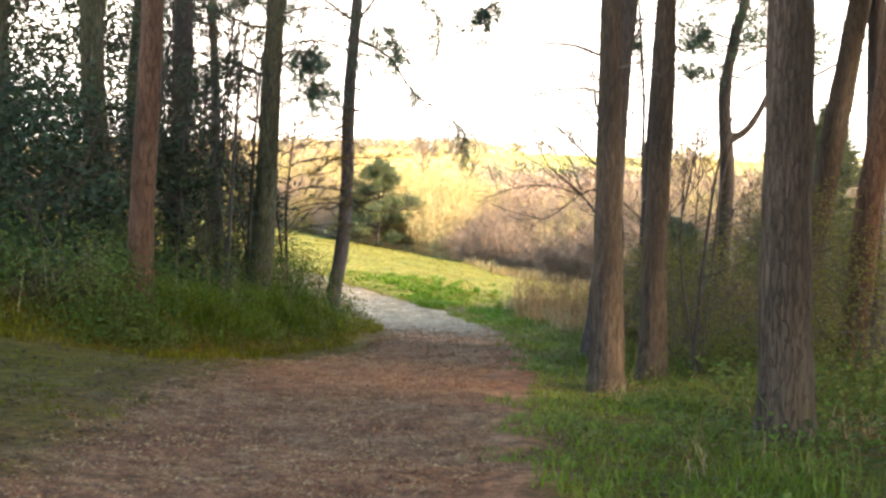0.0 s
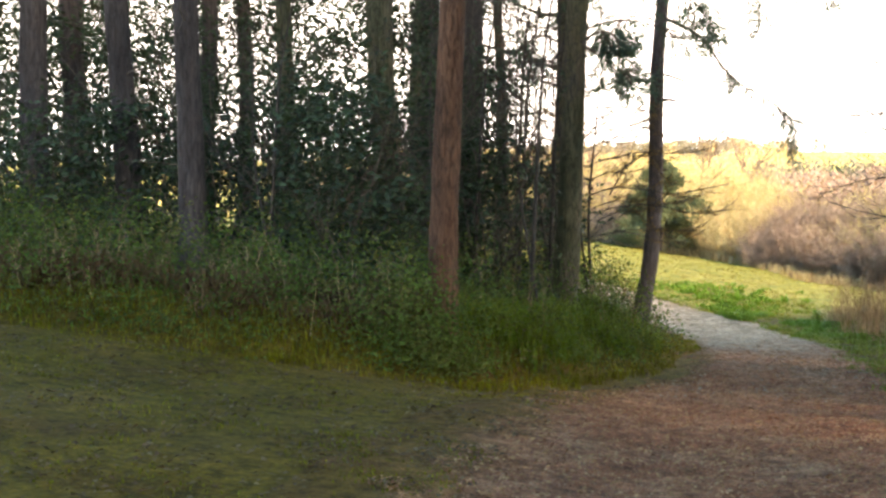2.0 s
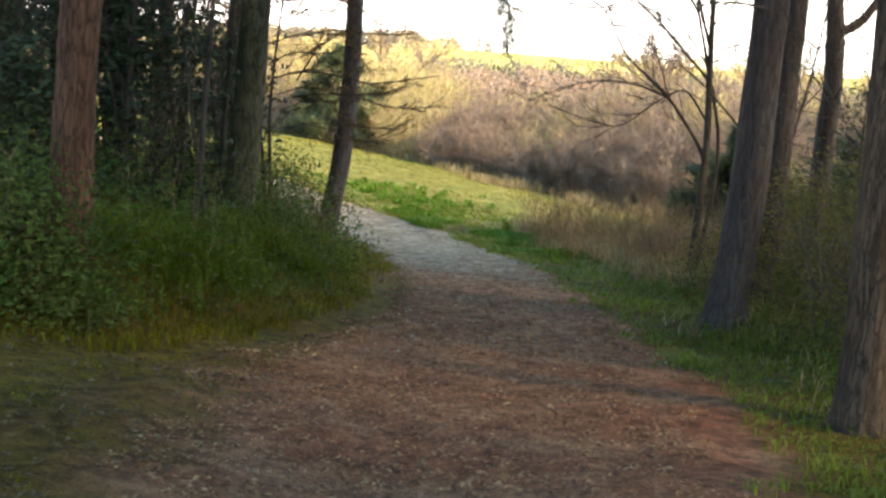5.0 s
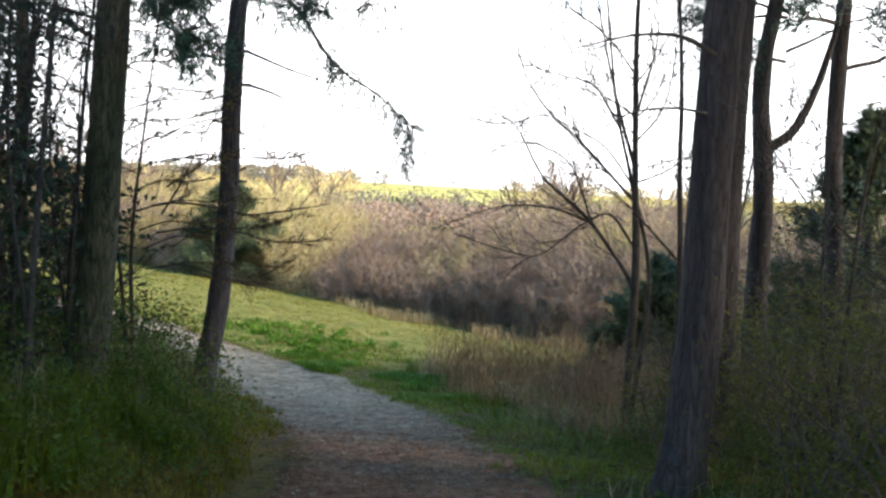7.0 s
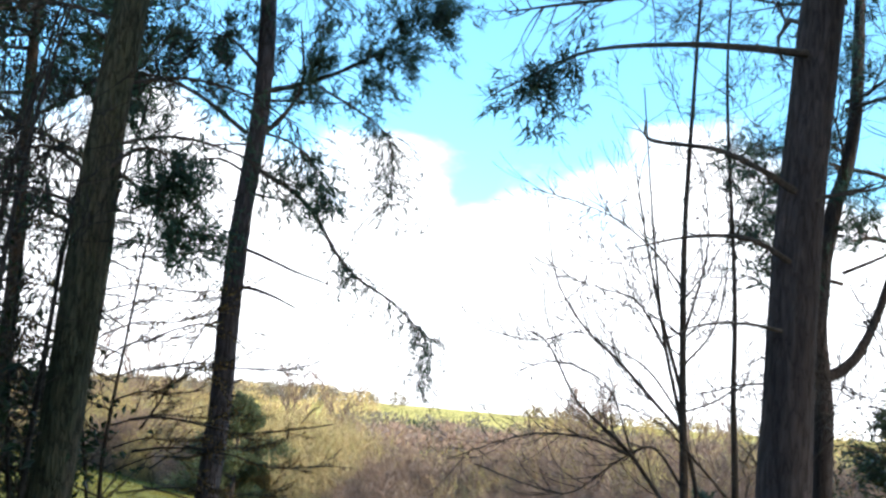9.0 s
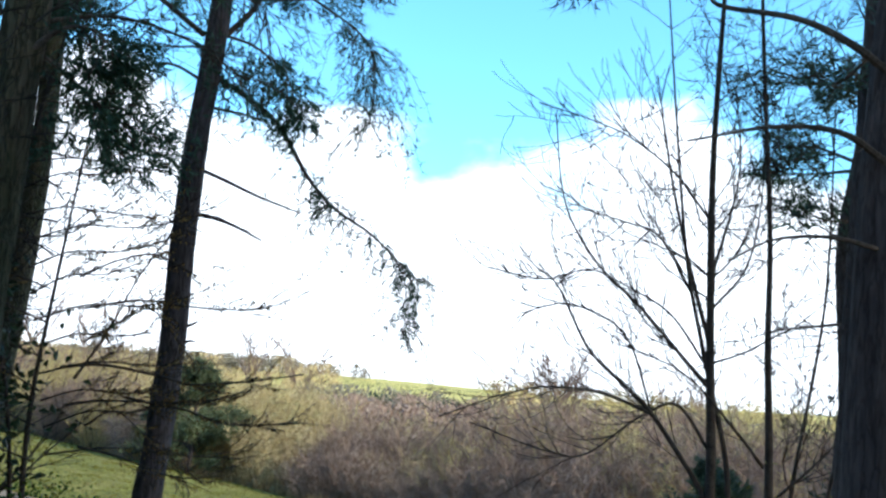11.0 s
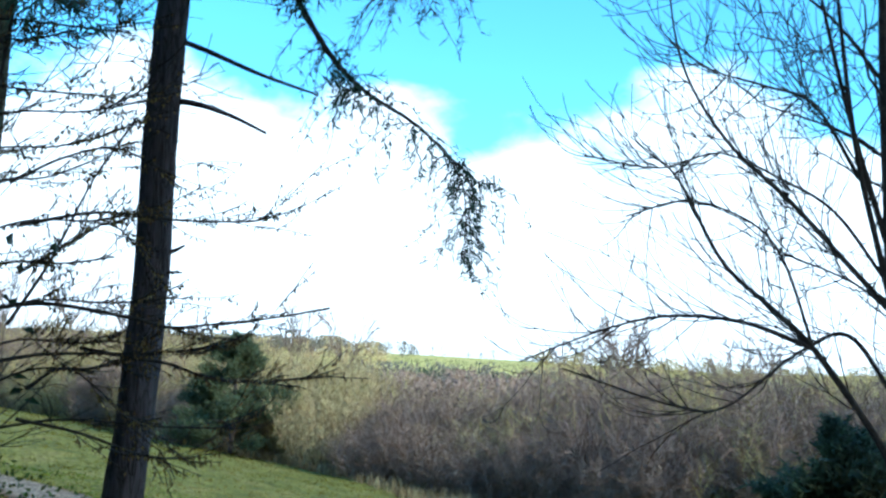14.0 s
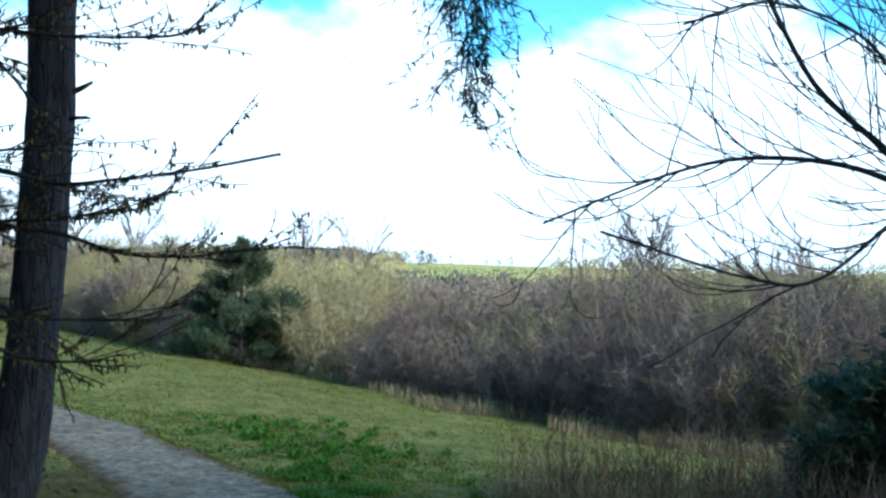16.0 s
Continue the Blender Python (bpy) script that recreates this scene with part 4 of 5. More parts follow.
bare_tree(3.25, 20.4, [
    ([(3.25, 20.4, G1), (3.3, 20.4, 0.36), (3.25, 20.4, 1.6), (3.23, 20.4, 2.64), (3.09, 20.4, 4.64), (3.1, 20.4, 5.8)], 0.045),
    ([(3.3, 20.4, G1), (3.5, 20.4, 0.4), (3.75, 20.4, 2.0), (3.8, 20.4, 3.8)], 0.025),
    ([(3.4, 20.5, G1), (3.9, 20.5, 0.5), (4.2, 20.5, 2.2), (4.3, 20.5, 3.6)], 0.022)],
    "bare young tree with several thin upright stems", 52, [
    ([(3.25, 20.4, 0.6), (2.9, 20.2, 0.9), (2.4, 20.0, 1.3), (1.9, 20.0, 1.5)], 0.016),
    ([(3.3, 20.4, 0.3), (3.7, 20.3, 0.7), (4.2, 20.2, 1.3)], 0.016)], kids=14)
G2 = land(-2.6, 20.3)
rh = random.Random(77)
SPRAYS = []
for k in range(13):
    z, reach, up = 0.35 + 0.2 * k, rh.uniform(0.75, 1.5), rh.uniform(-0.05, 0.3)
    sx = -2.5 - 0.04 * k
    SPRAYS.append(([(sx, 20.3, z), (sx + reach * 0.35, 20.25, z + 0.35 * up + 0.06), (sx + reach * 0.7, 20.2, z + 0.55 * up + 0.03), (sx + reach, 20.2, z + up)], 0.009))
for k in range(12):
    z, reach, up = 0.3 + 0.26 * k, rh.uniform(0.7, 1.3), rh.uniform(0.0, 0.45)
    SPRAYS.append(([(-2.6, 20.3, z), (-2.6 - reach * 0.35, 20.2, z + 0.4 * up), (-2.6 - reach * 0.7, 20.1, z + 0.7 * up), (-2.6 - reach, 20.1, z + up)], 0.009))
bare_tree(-2.6, 20.3, [
    ([(-2.6, 20.3, G2), (-2.65, 20.3, 0.6), (-2.55, 20.3, 1.8), (-2.4, 20.3, 3.2)], 0.026),
    ([(-2.65, 20.3, G2), (-2.8, 20.3, 0.6), (-3.1, 20.3, 2.0), (-3.2, 20.3, 3.4)], 0.022)],
    "twiggy hazel with catkins on low spreading boughs", 53, [
    ([(-2.45, 20.20, 1.01), (-2.13, 20.20, 1.05), (-1.68, 20.20, 0.99), (-1.48, 20.20, 0.95), (-1.22, 20.20, 0.98), (-0.95, 20.20, 1.02), (-0.62, 20.20, 1.09)], 0.014),
    ([(-2.39, 20.20, 0.73), (-2.12, 20.20, 0.78), (-1.69, 20.20, 0.80), (-1.43, 20.20, 0.82), (-1.24, 20.20, 0.85)], 0.012),
    ([(-1.95, 20.20, 0.82), (-1.70, 20.20, 0.78), (-1.47, 20.20, 0.75), (-1.25, 20.20, 0.68), (-0.99, 20.20, 0.67), (-0.70, 20.20, 0.71)], 0.013),
    ([(-2.31, 20.20, 1.47), (-1.90, 20.20, 1.56), (-1.48, 20.20, 1.54), (-1.10, 20.20, 1.55), (-0.99, 20.20, 1.58)], 0.011),
    ([(-2.26, 20.20, 0.43), (-1.94, 20.20, 0.37), (-1.69, 20.20, 0.29), (-1.52, 20.20, 0.25), (-1.31, 20.20, 0.25)], 0.011),
    ([(-2.22, 20.20, 0.59), (-2.03, 20.20, 0.71), (-1.84, 20.20, 0.60), (-1.66, 20.20, 0.43)], 0.010),
    ([(-2.34, 20.20, 0.93), (-2.14, 20.20, 1.28), (-1.94, 20.20, 1.74), (-1.73, 20.20, 2.10)], 0.013),
    ([(-2.30, 20.20, 1.21), (-2.03, 20.20, 1.39), (-1.81, 20.20, 1.49), (-1.52, 20.20, 1.18)], 0.010),
    ([(-2.38, 20.20, 1.70), (-2.11, 20.20, 1.85), (-1.83, 20.20, 1.92), (-1.52, 20.20, 1.79)], 0.010)] + SPRAYS, buds=1, kids=7, twig=(0.18, 0.5))
for i, (x, y, h) in enumerate(((-3.0, 16.9, 4.6), (-3.5, 18.6, 5.0), (-2.9, 19.4, 4.4), (-3.9, 16.2, 4.0), (2.75, 13.6, 3.2), (3.7, 17.4, 3.6), (-5.9, 15.7, 3.6), (-3.3, 17.7, 4.4), (-3.05, 18.8, 4.8), (-3.75, 17.1, 4.2))):
    g = land(x, y)
    bare_tree(x, y, [([(x, y, g), (x + 0.08, y, g + h * 0.35), (x + 0.2, y, g + h * 0.7), (x + 0.45, y, g + h)], 0.03), ([(x + 0.1, y, g), (x - 0.15, y, g + h * 0.4), (x - 0.12, y, g + h * 0.85)], 0.02)],
              "thin bare sapling growing between the pines", 60 + i, kids=7)


# ---- evergreen undergrowth ----
def leafy_bush(name, x, y, w, h, count, mat, label, seed, size=0.075, lift=0.0, flat=1.0, z=None):
    """Crooked stems carrying many separate leaves in uneven clumps."""
    rng = random.Random(seed)
    z0 = land(x, y) - 0.05 if z is None else z
    root = thing(name, (x, y, z0), label, "bush", "undergrowth of the wood")
    wood, leaves, tips = Shape(), Shape(), []
    for _ in range(7):
        a = rng.uniform(0, 6.283)
        d = Vector((math.cos(a) * 0.5, math.sin(a) * 0.5, 1)).normalized()
        grow(wood, Vector((rng.gauss(0, w * 0.12), rng.gauss(0, w * 0.12), 0)), d, h * rng.uniform(0.6, 1.0), 0.02, 2, rng, 0.05, tips, 5, 0.3, 0.004)
    part("woody_base", wood, TWIG_DARK, root)
    clumps = []
    for _ in range(max(8, count // 45)):
        a, u = rng.uniform(0, 6.283), rng.random()
        hh = lift + (h - lift) * rng.random()
        k = w * (1 - 0.45 * abs(hh / h - 0.4)) * math.sqrt(u)
        clumps.append((Vector((math.cos(a) * k, math.sin(a) * k * flat, hh)), rng.uniform(0.12, 0.34)))
    for _ in range(count):
        c, r = rng.choice(clumps)
        p = c + Vector((rng.gauss(0, r), rng.gauss(0, r), rng.gauss(0, r * 0.8)))
        if p.z < 0.03:
            p.z = 0.03 + rng.random() * 0.2
        d = Vector((rng.gauss(0, 1), rng.gauss(0, 1), rng.gauss(-0.2, 0.6))).normalized()
        leaves.leaf(p, d, d.orthogonal().normalized(), size * rng.uniform(0.6, 1.3), size * 0.55)
    part("foliage", leaves, mat, root)
    return root


rb = random.Random(77)
for i, (x, y, w, h, n) in enumerate(((-5.0, 15.9, 0.9, 2.6, 1900), (-5.9, 17.0, 1.0, 3.2, 2000), (-4.2, 18.2, 0.9, 3.4, 1900), (-6.4, 19.5, 1.2, 5.0, 2200), (-7.6, 18.0, 1.0, 3.0, 1700), (-3.6, 17.4, 0.7, 2.2, 1300),
                                      (-8.8, 18.8, 1.1, 4.0, 1900), (-5.2, 21.5, 1.3, 6.0, 2400), (-10.5, 18.5, 1.1, 3.5, 1700), (-7.3, 21.5, 1.4, 6.5, 2400), (-9.4, 21.8, 1.4, 6.5, 2200), (-11.8, 20.5, 1.4, 6.0, 2200), (-3.3, 20.2, 0.6, 2.0, 900), (-3.9, 22.0, 0.8, 2.4, 1100), (-13.5, 19.0, 1.4, 5.0, 1800), (-6.0, 24.0, 1.6, 8.0, 3000), (-8.0, 25.0, 1.6, 8.0, 3000), (-10.5, 25, 1.7, 8.0, 3000), (-13.5, 24, 1.8, 8.0, 3000), (-16.5, 22, 1.8, 7.5, 2600), (-7.9, 16.6, 0.8, 2.0, 1300), (-9.2, 15.9, 0.8, 1.8, 1100), (-4.4, 15.6, 0.6, 1.5, 900), (-11.2, 16.2, 1.0, 2.2, 1300), (-5.6, 19.2, 1.0, 5.5, 2200), (-12.2, 23.4, 1.6, 8.0, 3000), (-15.0, 21.4, 1.6, 8.0, 3000), (-13.0, 27.0, 1.9, 9.0, 3200), (-17.4, 25.4, 1.9, 9.0, 3200))):
    leafy_bush("evergreen_bush", x, y, w, h, int(n * (1.25 if x > -9.6 or h < 4.5 else 2.1)), HOLLY, "dark evergreen bush filling the gaps between trunks", 100 + i, 0.11)
for i, (x, y, w, h, n) in enumerate(((3.0, 14.5, 0.8, 1.7, 900), (3.9, 15.6, 0.9, 2.0, 1100), (4.4, 13.6, 0.8, 1.6, 900), (3.3, 17.8, 0.8, 1.6, 900), (5.2, 17.6, 1.0, 2.4, 1200), (4.2, 19.0, 0.9, 1.6, 900), (2.6, 18.3, 0.5, 0.9, 500), (5.8, 20.0, 1.0, 2.6, 1200), (3.6, 12.9, 0.6, 1.1, 700), (2.95, 16.2, 0.6, 1.5, 900), (3.7, 19.9, 0.8, 1.6, 900), (5.0, 14.6, 0.9, 2.2, 1100), (6.3, 16.6, 1.0, 2.6, 1200), (5.4, 12.4, 0.9, 2.0, 1000), (4.3, 10.8, 0.6, 0.9, 600))):
    leafy_bush("yellow_green_bush", x, y, w, h, int(n * 2.2), GOLD_LEAF, "thin yellow-green bush under the pines", 130 + i, 0.05)
for i, (x, y, w, h, n) in enumerate(((6.6, 23.5, 1.4, 3.2, 2200), (7.6, 20.0, 1.4, 3.4, 1900), (8.2, 16.5, 1.4, 3.4, 1800))):
    leafy_bush("evergreen_bush", x, y, w, h, n, HOLLY, "dark evergreen bush at the wood's far edge", 150 + i, 0.08)


# ---- shrub belt across the meadow ----
def shrub_mesh(kind, seed, h, w, stems, twigs, stem_mat, twig_mat):
    """One bare thicket shrub: many upright rods branching to a haze of thin twigs."""
    rng = random.Random(seed)
    rods, haze = Shape(), Shape()
    for _ in range(stems):
        a, u = rng.uniform(0, 6.283), math.sqrt(rng.random())
        p = Vector((math.cos(a) * u * w * 0.5, math.sin(a) * u * w * 0.5, 0))
        out = Vector((math.cos(a) * u, math.sin(a) * u, 0)) * rng.uniform(0.2, 0.75)
        d = (Vector((rng.gauss(0, 0.15), rng.gauss(0, 0.15), 1)) + out).normalized()
        length = h * rng.uniform(0.65, 1.0) * (1.05 - 0.35 * u)
        pts, rad = [p.copy()], [0.02]
        for k in range(4):
            d = (d + Vector((rng.gauss(0, 0.16), rng.gauss(0, 0.16), 0.1))).normalized()
            p = p + d * length / 4
            pts.append(p.copy())
            rad.append(0.02 * (1 - (k + 1) / 4.4))
        rods.tube(pts, rad, 3, close=False)
        for _ in range(twigs):
            t = 3.97 * rng.random() ** 0.95
            i = int(t)
            q = pts[i].lerp(pts[i + 1], t - i)
            e = (d * 0.45 + Vector((rng.gauss(0, 0.7), rng.gauss(0, 0.7), rng.gauss(0.15, 0.5)))).normalized()
            n = q + e * rng.uniform(0.25, 0.8)
            haze.spike(q, n, rng.uniform(0.0055, 0.0095), d)
            if rng.random() < 0.5:
                m = q.lerp(n, 0.5)
                haze.spike(m, m + (e + Vector((rng.gauss(0, 0.6), rng.gauss(0, 0.6), rng.gauss(0.1, 0.5)))).normalized() * rng.uniform(0.15, 0.4), 0.006, d)
    root = thing("bare_shrub", (0, 0, -50), kind, "shrub", "shrub belt across the meadow")
    part("woody_base", rods, stem_mat, root)
    part("crown", haze, twig_mat, root)
    return root


tan = [shrub_mesh("bare tan willow shrub in the thicket", 200 + i, 3.6, 2.4, 80, 52, STEM_GREY, TWIG_TAN) for i in range(2)]
olive = [shrub_mesh("bare olive-brown shrub in the thicket", 210 + i, 3.6, 2.4, 80, 52, STEM_GREY, TWIG_OLIVE) for i in range(2)]
purple = [shrub_mesh("bare purple-grey shrub in the rounded thicket", 220 + i, 3.0, 2.6, 95, 56, STEM_GREY, TWIG_PURPLE) for i in range(2)]
rs = random.Random(5)
used = set()
for row in range(8):
    x = -26.0
    while x < 22:
        x += rs.uniform(1.0, 1.7)
        y = hedge_front(x) + 0.9 + row * 1.9 + rs.uniform(-0.5, 0.5)
        if math.hypot(x + 2.95, y - 50.6) < 2.1:
            continue
        bearing = (x + 0.42) / (y - 15.4)
        goal = float(np.interp(bearing, (-0.5, -0.2, -0.1, -0.03, 0.015, 0.04, 0.06, 0.1, 0.15, 0.17, 0.2, 0.25, 0.34, 0.6), (2.6, 2.2, 1.85, 1.75, 1.6, 1.2, 0.85, 0.72, 0.72, 0.75, 1.1, 1.6, 1.8, 2.0)))
        g = land(x, y)
        tall = goal * (y - 15.4) / 32 - g + (0.55 * (1 - (y - 15.4) / 32)) + rs.uniform(-0.55, 0.15)
        tall *= float(np.interp(row, (0, 1, 2, 3), (0.74, 0.88, 0.96, 1.0)))
        tall = max(1.7, min(6.5, tall * 1.12))
        kinds = (purple if rs.random() < 0.9 else olive) if 0.04 < bearing < 0.13 else (olive * 2 + tan + purple * 2) if bearing < -0.1 else (tan + olive) if bearing < 0.15 else (olive + purple * 2)
        src = rs.choice(kinds)
        base_h = 3.0 if src in purple else 3.6
        k = tall / (base_h * 1.12)
        m = pose(x, y, g - 0.05, 0, 0, rs.uniform(0, 360)) @ Matrix.Diagonal((max(0.85, k), max(0.85, k), k, 1))
        if src not in used:
            used.add(src)
            src.matrix_basis = m
        else:
            copy_thing(src, m).scale = m.to_scale()
for i in range(12):
    x, y = rs.uniform(3.6, 8.0), rs.uniform(22.5, 29.5)
    k = rs.uniform(0.22, 0.36)
    m = pose(x, y, land(x, y) - 0.05, 0, 0, rs.uniform(0, 360)) @ Matrix.Diagonal((k * 1.2, k * 1.2, k, 1))
    low = copy_thing(rs.choice(purple), m)
    low.scale = m.to_scale()
    low["label"] = "low bare brown scrub among the dead weeds"
for src in tan + olive + purple:
    if src not in used:
        src.matrix_basis = pose(-8, 66, land(-8, 66))


def round_pine(x, y, h, w, label, seed, count=5200):
    """A young pine, foliage to the ground: whorls of limbs with tufts in uneven tiers."""
    rng = random.Random(seed)
    root = thing("young_pine", (x, y, land(x, y) - 0.05), label, "tree", "pines of the meadow")
    s = Shape()
    s.tube([(0, 0, 0), (0.05, 0, h * 0.5), (0, 0, h)], [0.09, 0.06, 0.012], 8, 0.1)
    part("trunk", s, BARK_DARK, root)
    need = Shape()
    for k in range(int(h * 15)):
        z = h * (0.04 + 0.94 * rng.random())
        a = rng.uniform(0, 6.283)
        reach = w * (1 - (z / h) ** 1.7) * rng.uniform(0.6, 1.1) * (0.88 + 0.12 * math.sin(3 * a + 5 * z)) + 0.12
        d = Vector((math.cos(a), math.sin(a), rng.uniform(0.1, 0.5))).normalized()
        s = Shape()
        p = Vector((0, 0, z))
        s.tube([p, p + d * reach * 0.6, p + d * reach + Vector((0, 0, 0.1))], [0.022, 0.014, 0.005], 4, close=False)
        part("limb", s, TWIG_DARK, root)
        for _ in range(int(count / (h * 15))):
            t = 0.3 + 0.7 * math.sqrt(rng.random())
            q = p + d * reach * t + Vector((rng.gauss(0, 0.05 + 0.07 * reach), rng.gauss(0, 0.05 + 0.07 * reach), rng.gauss(0.05, 0.12)))
            sprig(need, q, (d + Vector((0, 0, 0.5))).normalized(), rng, 0.16, 6, 0.018)
    part("crown", need, FIR_GREEN, root, "dense blue-green needles")


round_pine(-2.95, 50.4, 3.6, 2.2, "bushy young pine standing at the edge of the thicket", 301, 6500)
round_pine(4.8, 25.6, 2.1, 1.6, "low dark pine bush at the meadow's edge", 303, 5200)
round_pine(7.6, 24.5, 4.4, 1.9, "dark young pine at the wood's far edge", 304, 5200)
round_pine(13.5, 48, 4.2, 1.5, "dark young pine among the bare shrubs", 302, 3000)


def far_tree(x, y, h, label, seed, mat=TWIG_PURPLE, name="bare_tree", kids=6):
    rng = random.Random(seed)
    root = thing(name, (x, y, land(x, y) - 0.1), label, "tree", "bare trees beyond the meadow")
    s = Shape()
    s.tube([(0, 0, 0), (0.05, 0, h * 0.5), (0, 0.05, h * 0.8)], [0.02 * h, 0.014 * h, 0.004 * h], 6, 0.08)
    part("trunk", s, STEM_GREY, root)
    s = Shape()
    for k in range(16):
        z = h * rng.uniform(0.25, 0.78)
        a = rng.uniform(0, 6.283)
        grow(s, Vector((0.03, 0.02, z)), Vector((math.cos(a) * 0.7, math.sin(a) * 0.7, 1)).normalized(), h * rng.uniform(0.2, 0.42), 0.005 * h, 2, rng, 0.12, None, kids, 0.2, 0.0022 * h, 0.6, 5)
    part("crown", s, mat, root)
    return root


for i, (x, y, h) in enumerate(((10.1, 54.5, 6.5), (9.0, 57, 5.6), (12.0, 60, 6.6), (14.5, 56, 6.2), (17.5, 58, 6.6), (-9.5, 72, 7.0), (-12.5, 74, 7.4), (-6.5, 70, 6.4), (-15.5, 73, 7.4), (-1.5, 66, 6.4), (1.0, 70, 6.5))):
    far_tree(x, y, h, "bare grey tree rising above the thicket", 320 + i)

# ---- the far hillside: copses, hedgerows and single trees ----
def copse(name, spots, h, mat, label, seed, count=70, spread=0.55):
    """Far woods: many rough crowns of separate clumps, joined as one."""
    rng = random.Random(seed)
    s = Shape()
    for x, y in spots:
        z = land(x, y)
        hh = h * rng.uniform(0.6, 1.2)
        for _ in range(count):
            p = Vector((x + rng.gauss(0, hh * spread * 0.5), y + rng.gauss(0, hh * spread * 0.5), z + hh * rng.uniform(0.05, 0.95)))
            d = Vector((rng.gauss(0, 0.5), rng.gauss(0, 0.5), rng.uniform(0.2, 1))).normalized()
            s.leaf(p, d, d.orthogonal().normalized(), hh * 0.22, hh * 0.1)
    return tagged(part(name, s, mat), label, "woodland", kind="stuff")


rf = random.Random(9)
copse("hill_wood", [(rf.uniform(122, 340), rf.uniform(560, 690)) for _ in range(150)] + [(rf.uniform(112, 340), rf.uniform(470, 560)) for _ in range(110)], 7.0, TWIG_OLIVE, "bare olive-brown woods on the far hillside", 401)
copse("hill_wood", [(rf.uniform(-240, 36), rf.uniform(500, 690)) for _ in range(210)], 7.5, TWIG_TAN, "bare brown woods on the far slope", 402)
copse("hill_wood", [(rf.triangular(-220, 62, -60), rf.uniform(640, 700)) for _ in range(270)], 7.5, STEM_GREY, "bare brown woods along the skyline", 406, 90)
copse("valley_wood", [(rf.uniform(-60, 120), rf.uniform(100, 230)) for _ in range(160)], 6.0, TWIG_OLIVE, "bare trees down in the valley", 403, 60)
copse("valley_wood", [(rf.uniform(8, 190), rf.uniform(425, 480)) for _ in range(150)], 8.0, STEM_GREY, "bare grey-brown trees at the foot of the pasture", 407, 70)
copse("valley_wood", [(rf.uniform(0, 150), rf.uniform(310, 420)) for _ in range(230)], 8.2, TWIG_PURPLE, "bare grey-brown woods across the valley", 399, 70)
copse("valley_wood", [(rf.uniform(42, 76), rf.uniform(440, 462)) for _ in range(34)], 6.5, HOLLY, "dark evergreen wood at the foot of the pasture", 408, 70)
copse("valley_wood", [(rf.uniform(84, 108), rf.uniform(440, 470)) for _ in range(26)], 8.5, TWIG_TAN, "sunlit tan trees at the foot of the pasture", 409, 70)
copse("hedgerow", [(20 + k * 2.3, 600 + 0.02 * k) for k in range(44)], 3.0, HOLLY, "dark hedgerow across the hillside pasture", 404, 26)
copse("skyline_hedge", [(40 + k * 5.5 + rf.uniform(-2, 2), 760) for k in range(34)], 4.0, TWIG_PURPLE, "thin hedge along the hill's skyline", 405, 30)
for i, (x, y, h) in enumerate(((78, 702, 4.0), (92, 702, 4.4), (98.5, 702, 4.2), (105, 702, 4.6))):
    copse("field_tree", [(x, y)], h, HOLLY, "small dark tree standing in the hillside pasture", 410 + i, 60, 0.5)
for i, (x, y, h) in enumerate(((70, 758, 8), (76, 758, 9), (82, 758, 8.5))):
    far_tree(x, y, h, "bare tree on the hill's skyline", 420 + i, kids=4)


# ---- grasses, weeds and litter ----
def scatter(name, area, count, ok, hmin, hmax, w, mat, label, seed, bend=0.6, clump=1):
    rng = random.Random(seed)
    s = Shape()
    x0, x1, y0, y1 = area
    done, tries = 0, 0
    while done < count and tries < count * 8:
        tries += 1
        x, y = rng.uniform(x0, x1), rng.uniform(y0, y1)
        if not ok(x, y):
            continue
        tall = 0.6 + 0.8 * max(0, 0.5 + noise.noise(Vector((x * 0.8, y * 0.8, seed))))
        for _ in range(clump):
            px, py = x + rng.gauss(0, 0.05), y + rng.gauss(0, 0.05)
            a = rng.uniform(0, 6.283)
            s.blade(Vector((px, py, surf(px, py) - 0.012)), Vector((math.cos(a), math.sin(a), 0)), bend * rng.uniform(0.2, 1.3), rng.uniform(hmin, hmax) * tall, w * rng.uniform(0.7, 1.3))
        done += clump
    return tagged(part(name, s, mat), label, "grass", kind="stuff")


def bank(x, y):
    return x < foot(y) and not on_path(x, y)


def patch(x, y, s=0.7, k=0):
    return noise.noise(Vector((x * s, y * s, 11 + k)))


scatter("bank_grass", (-11, -0.9, 12, 25), 9000, lambda x, y: bank(x, y) and 0.3 < depth_in(x, y) < (3.5 if x > -4.2 else 1.0), 0.08, 0.2, 0.012, GRASS_SHADE, "rank grass on the bank beside the path", 501, 0.7, 5)
scatter("bank_tufts", (-3.4, -1.3, 12.9, 19), 5000, lambda x, y: bank(x, y) and 0.35 < depth_in(x, y) < 1.8 and patch(x, y, 1.3, 71) > -0.1, 0.15, 0.42, 0.012, GRASS_GREEN, "tall yellow-green grass tufts on the end of the bank", 513, 0.9, 5)
scatter("bank_foot_grass", (-12, -0.8, 11.5, 25), 18000, lambda x, y: -0.6 + 0.5 * patch(x, y, 1.6, 4) < depth_in(x, y) < 0.9 and not on_path(x - 0.12, y), 0.04, 0.13, 0.011, GRASS_MOSS, "short green grass along the foot of the bank", 502, 0.7, 5)
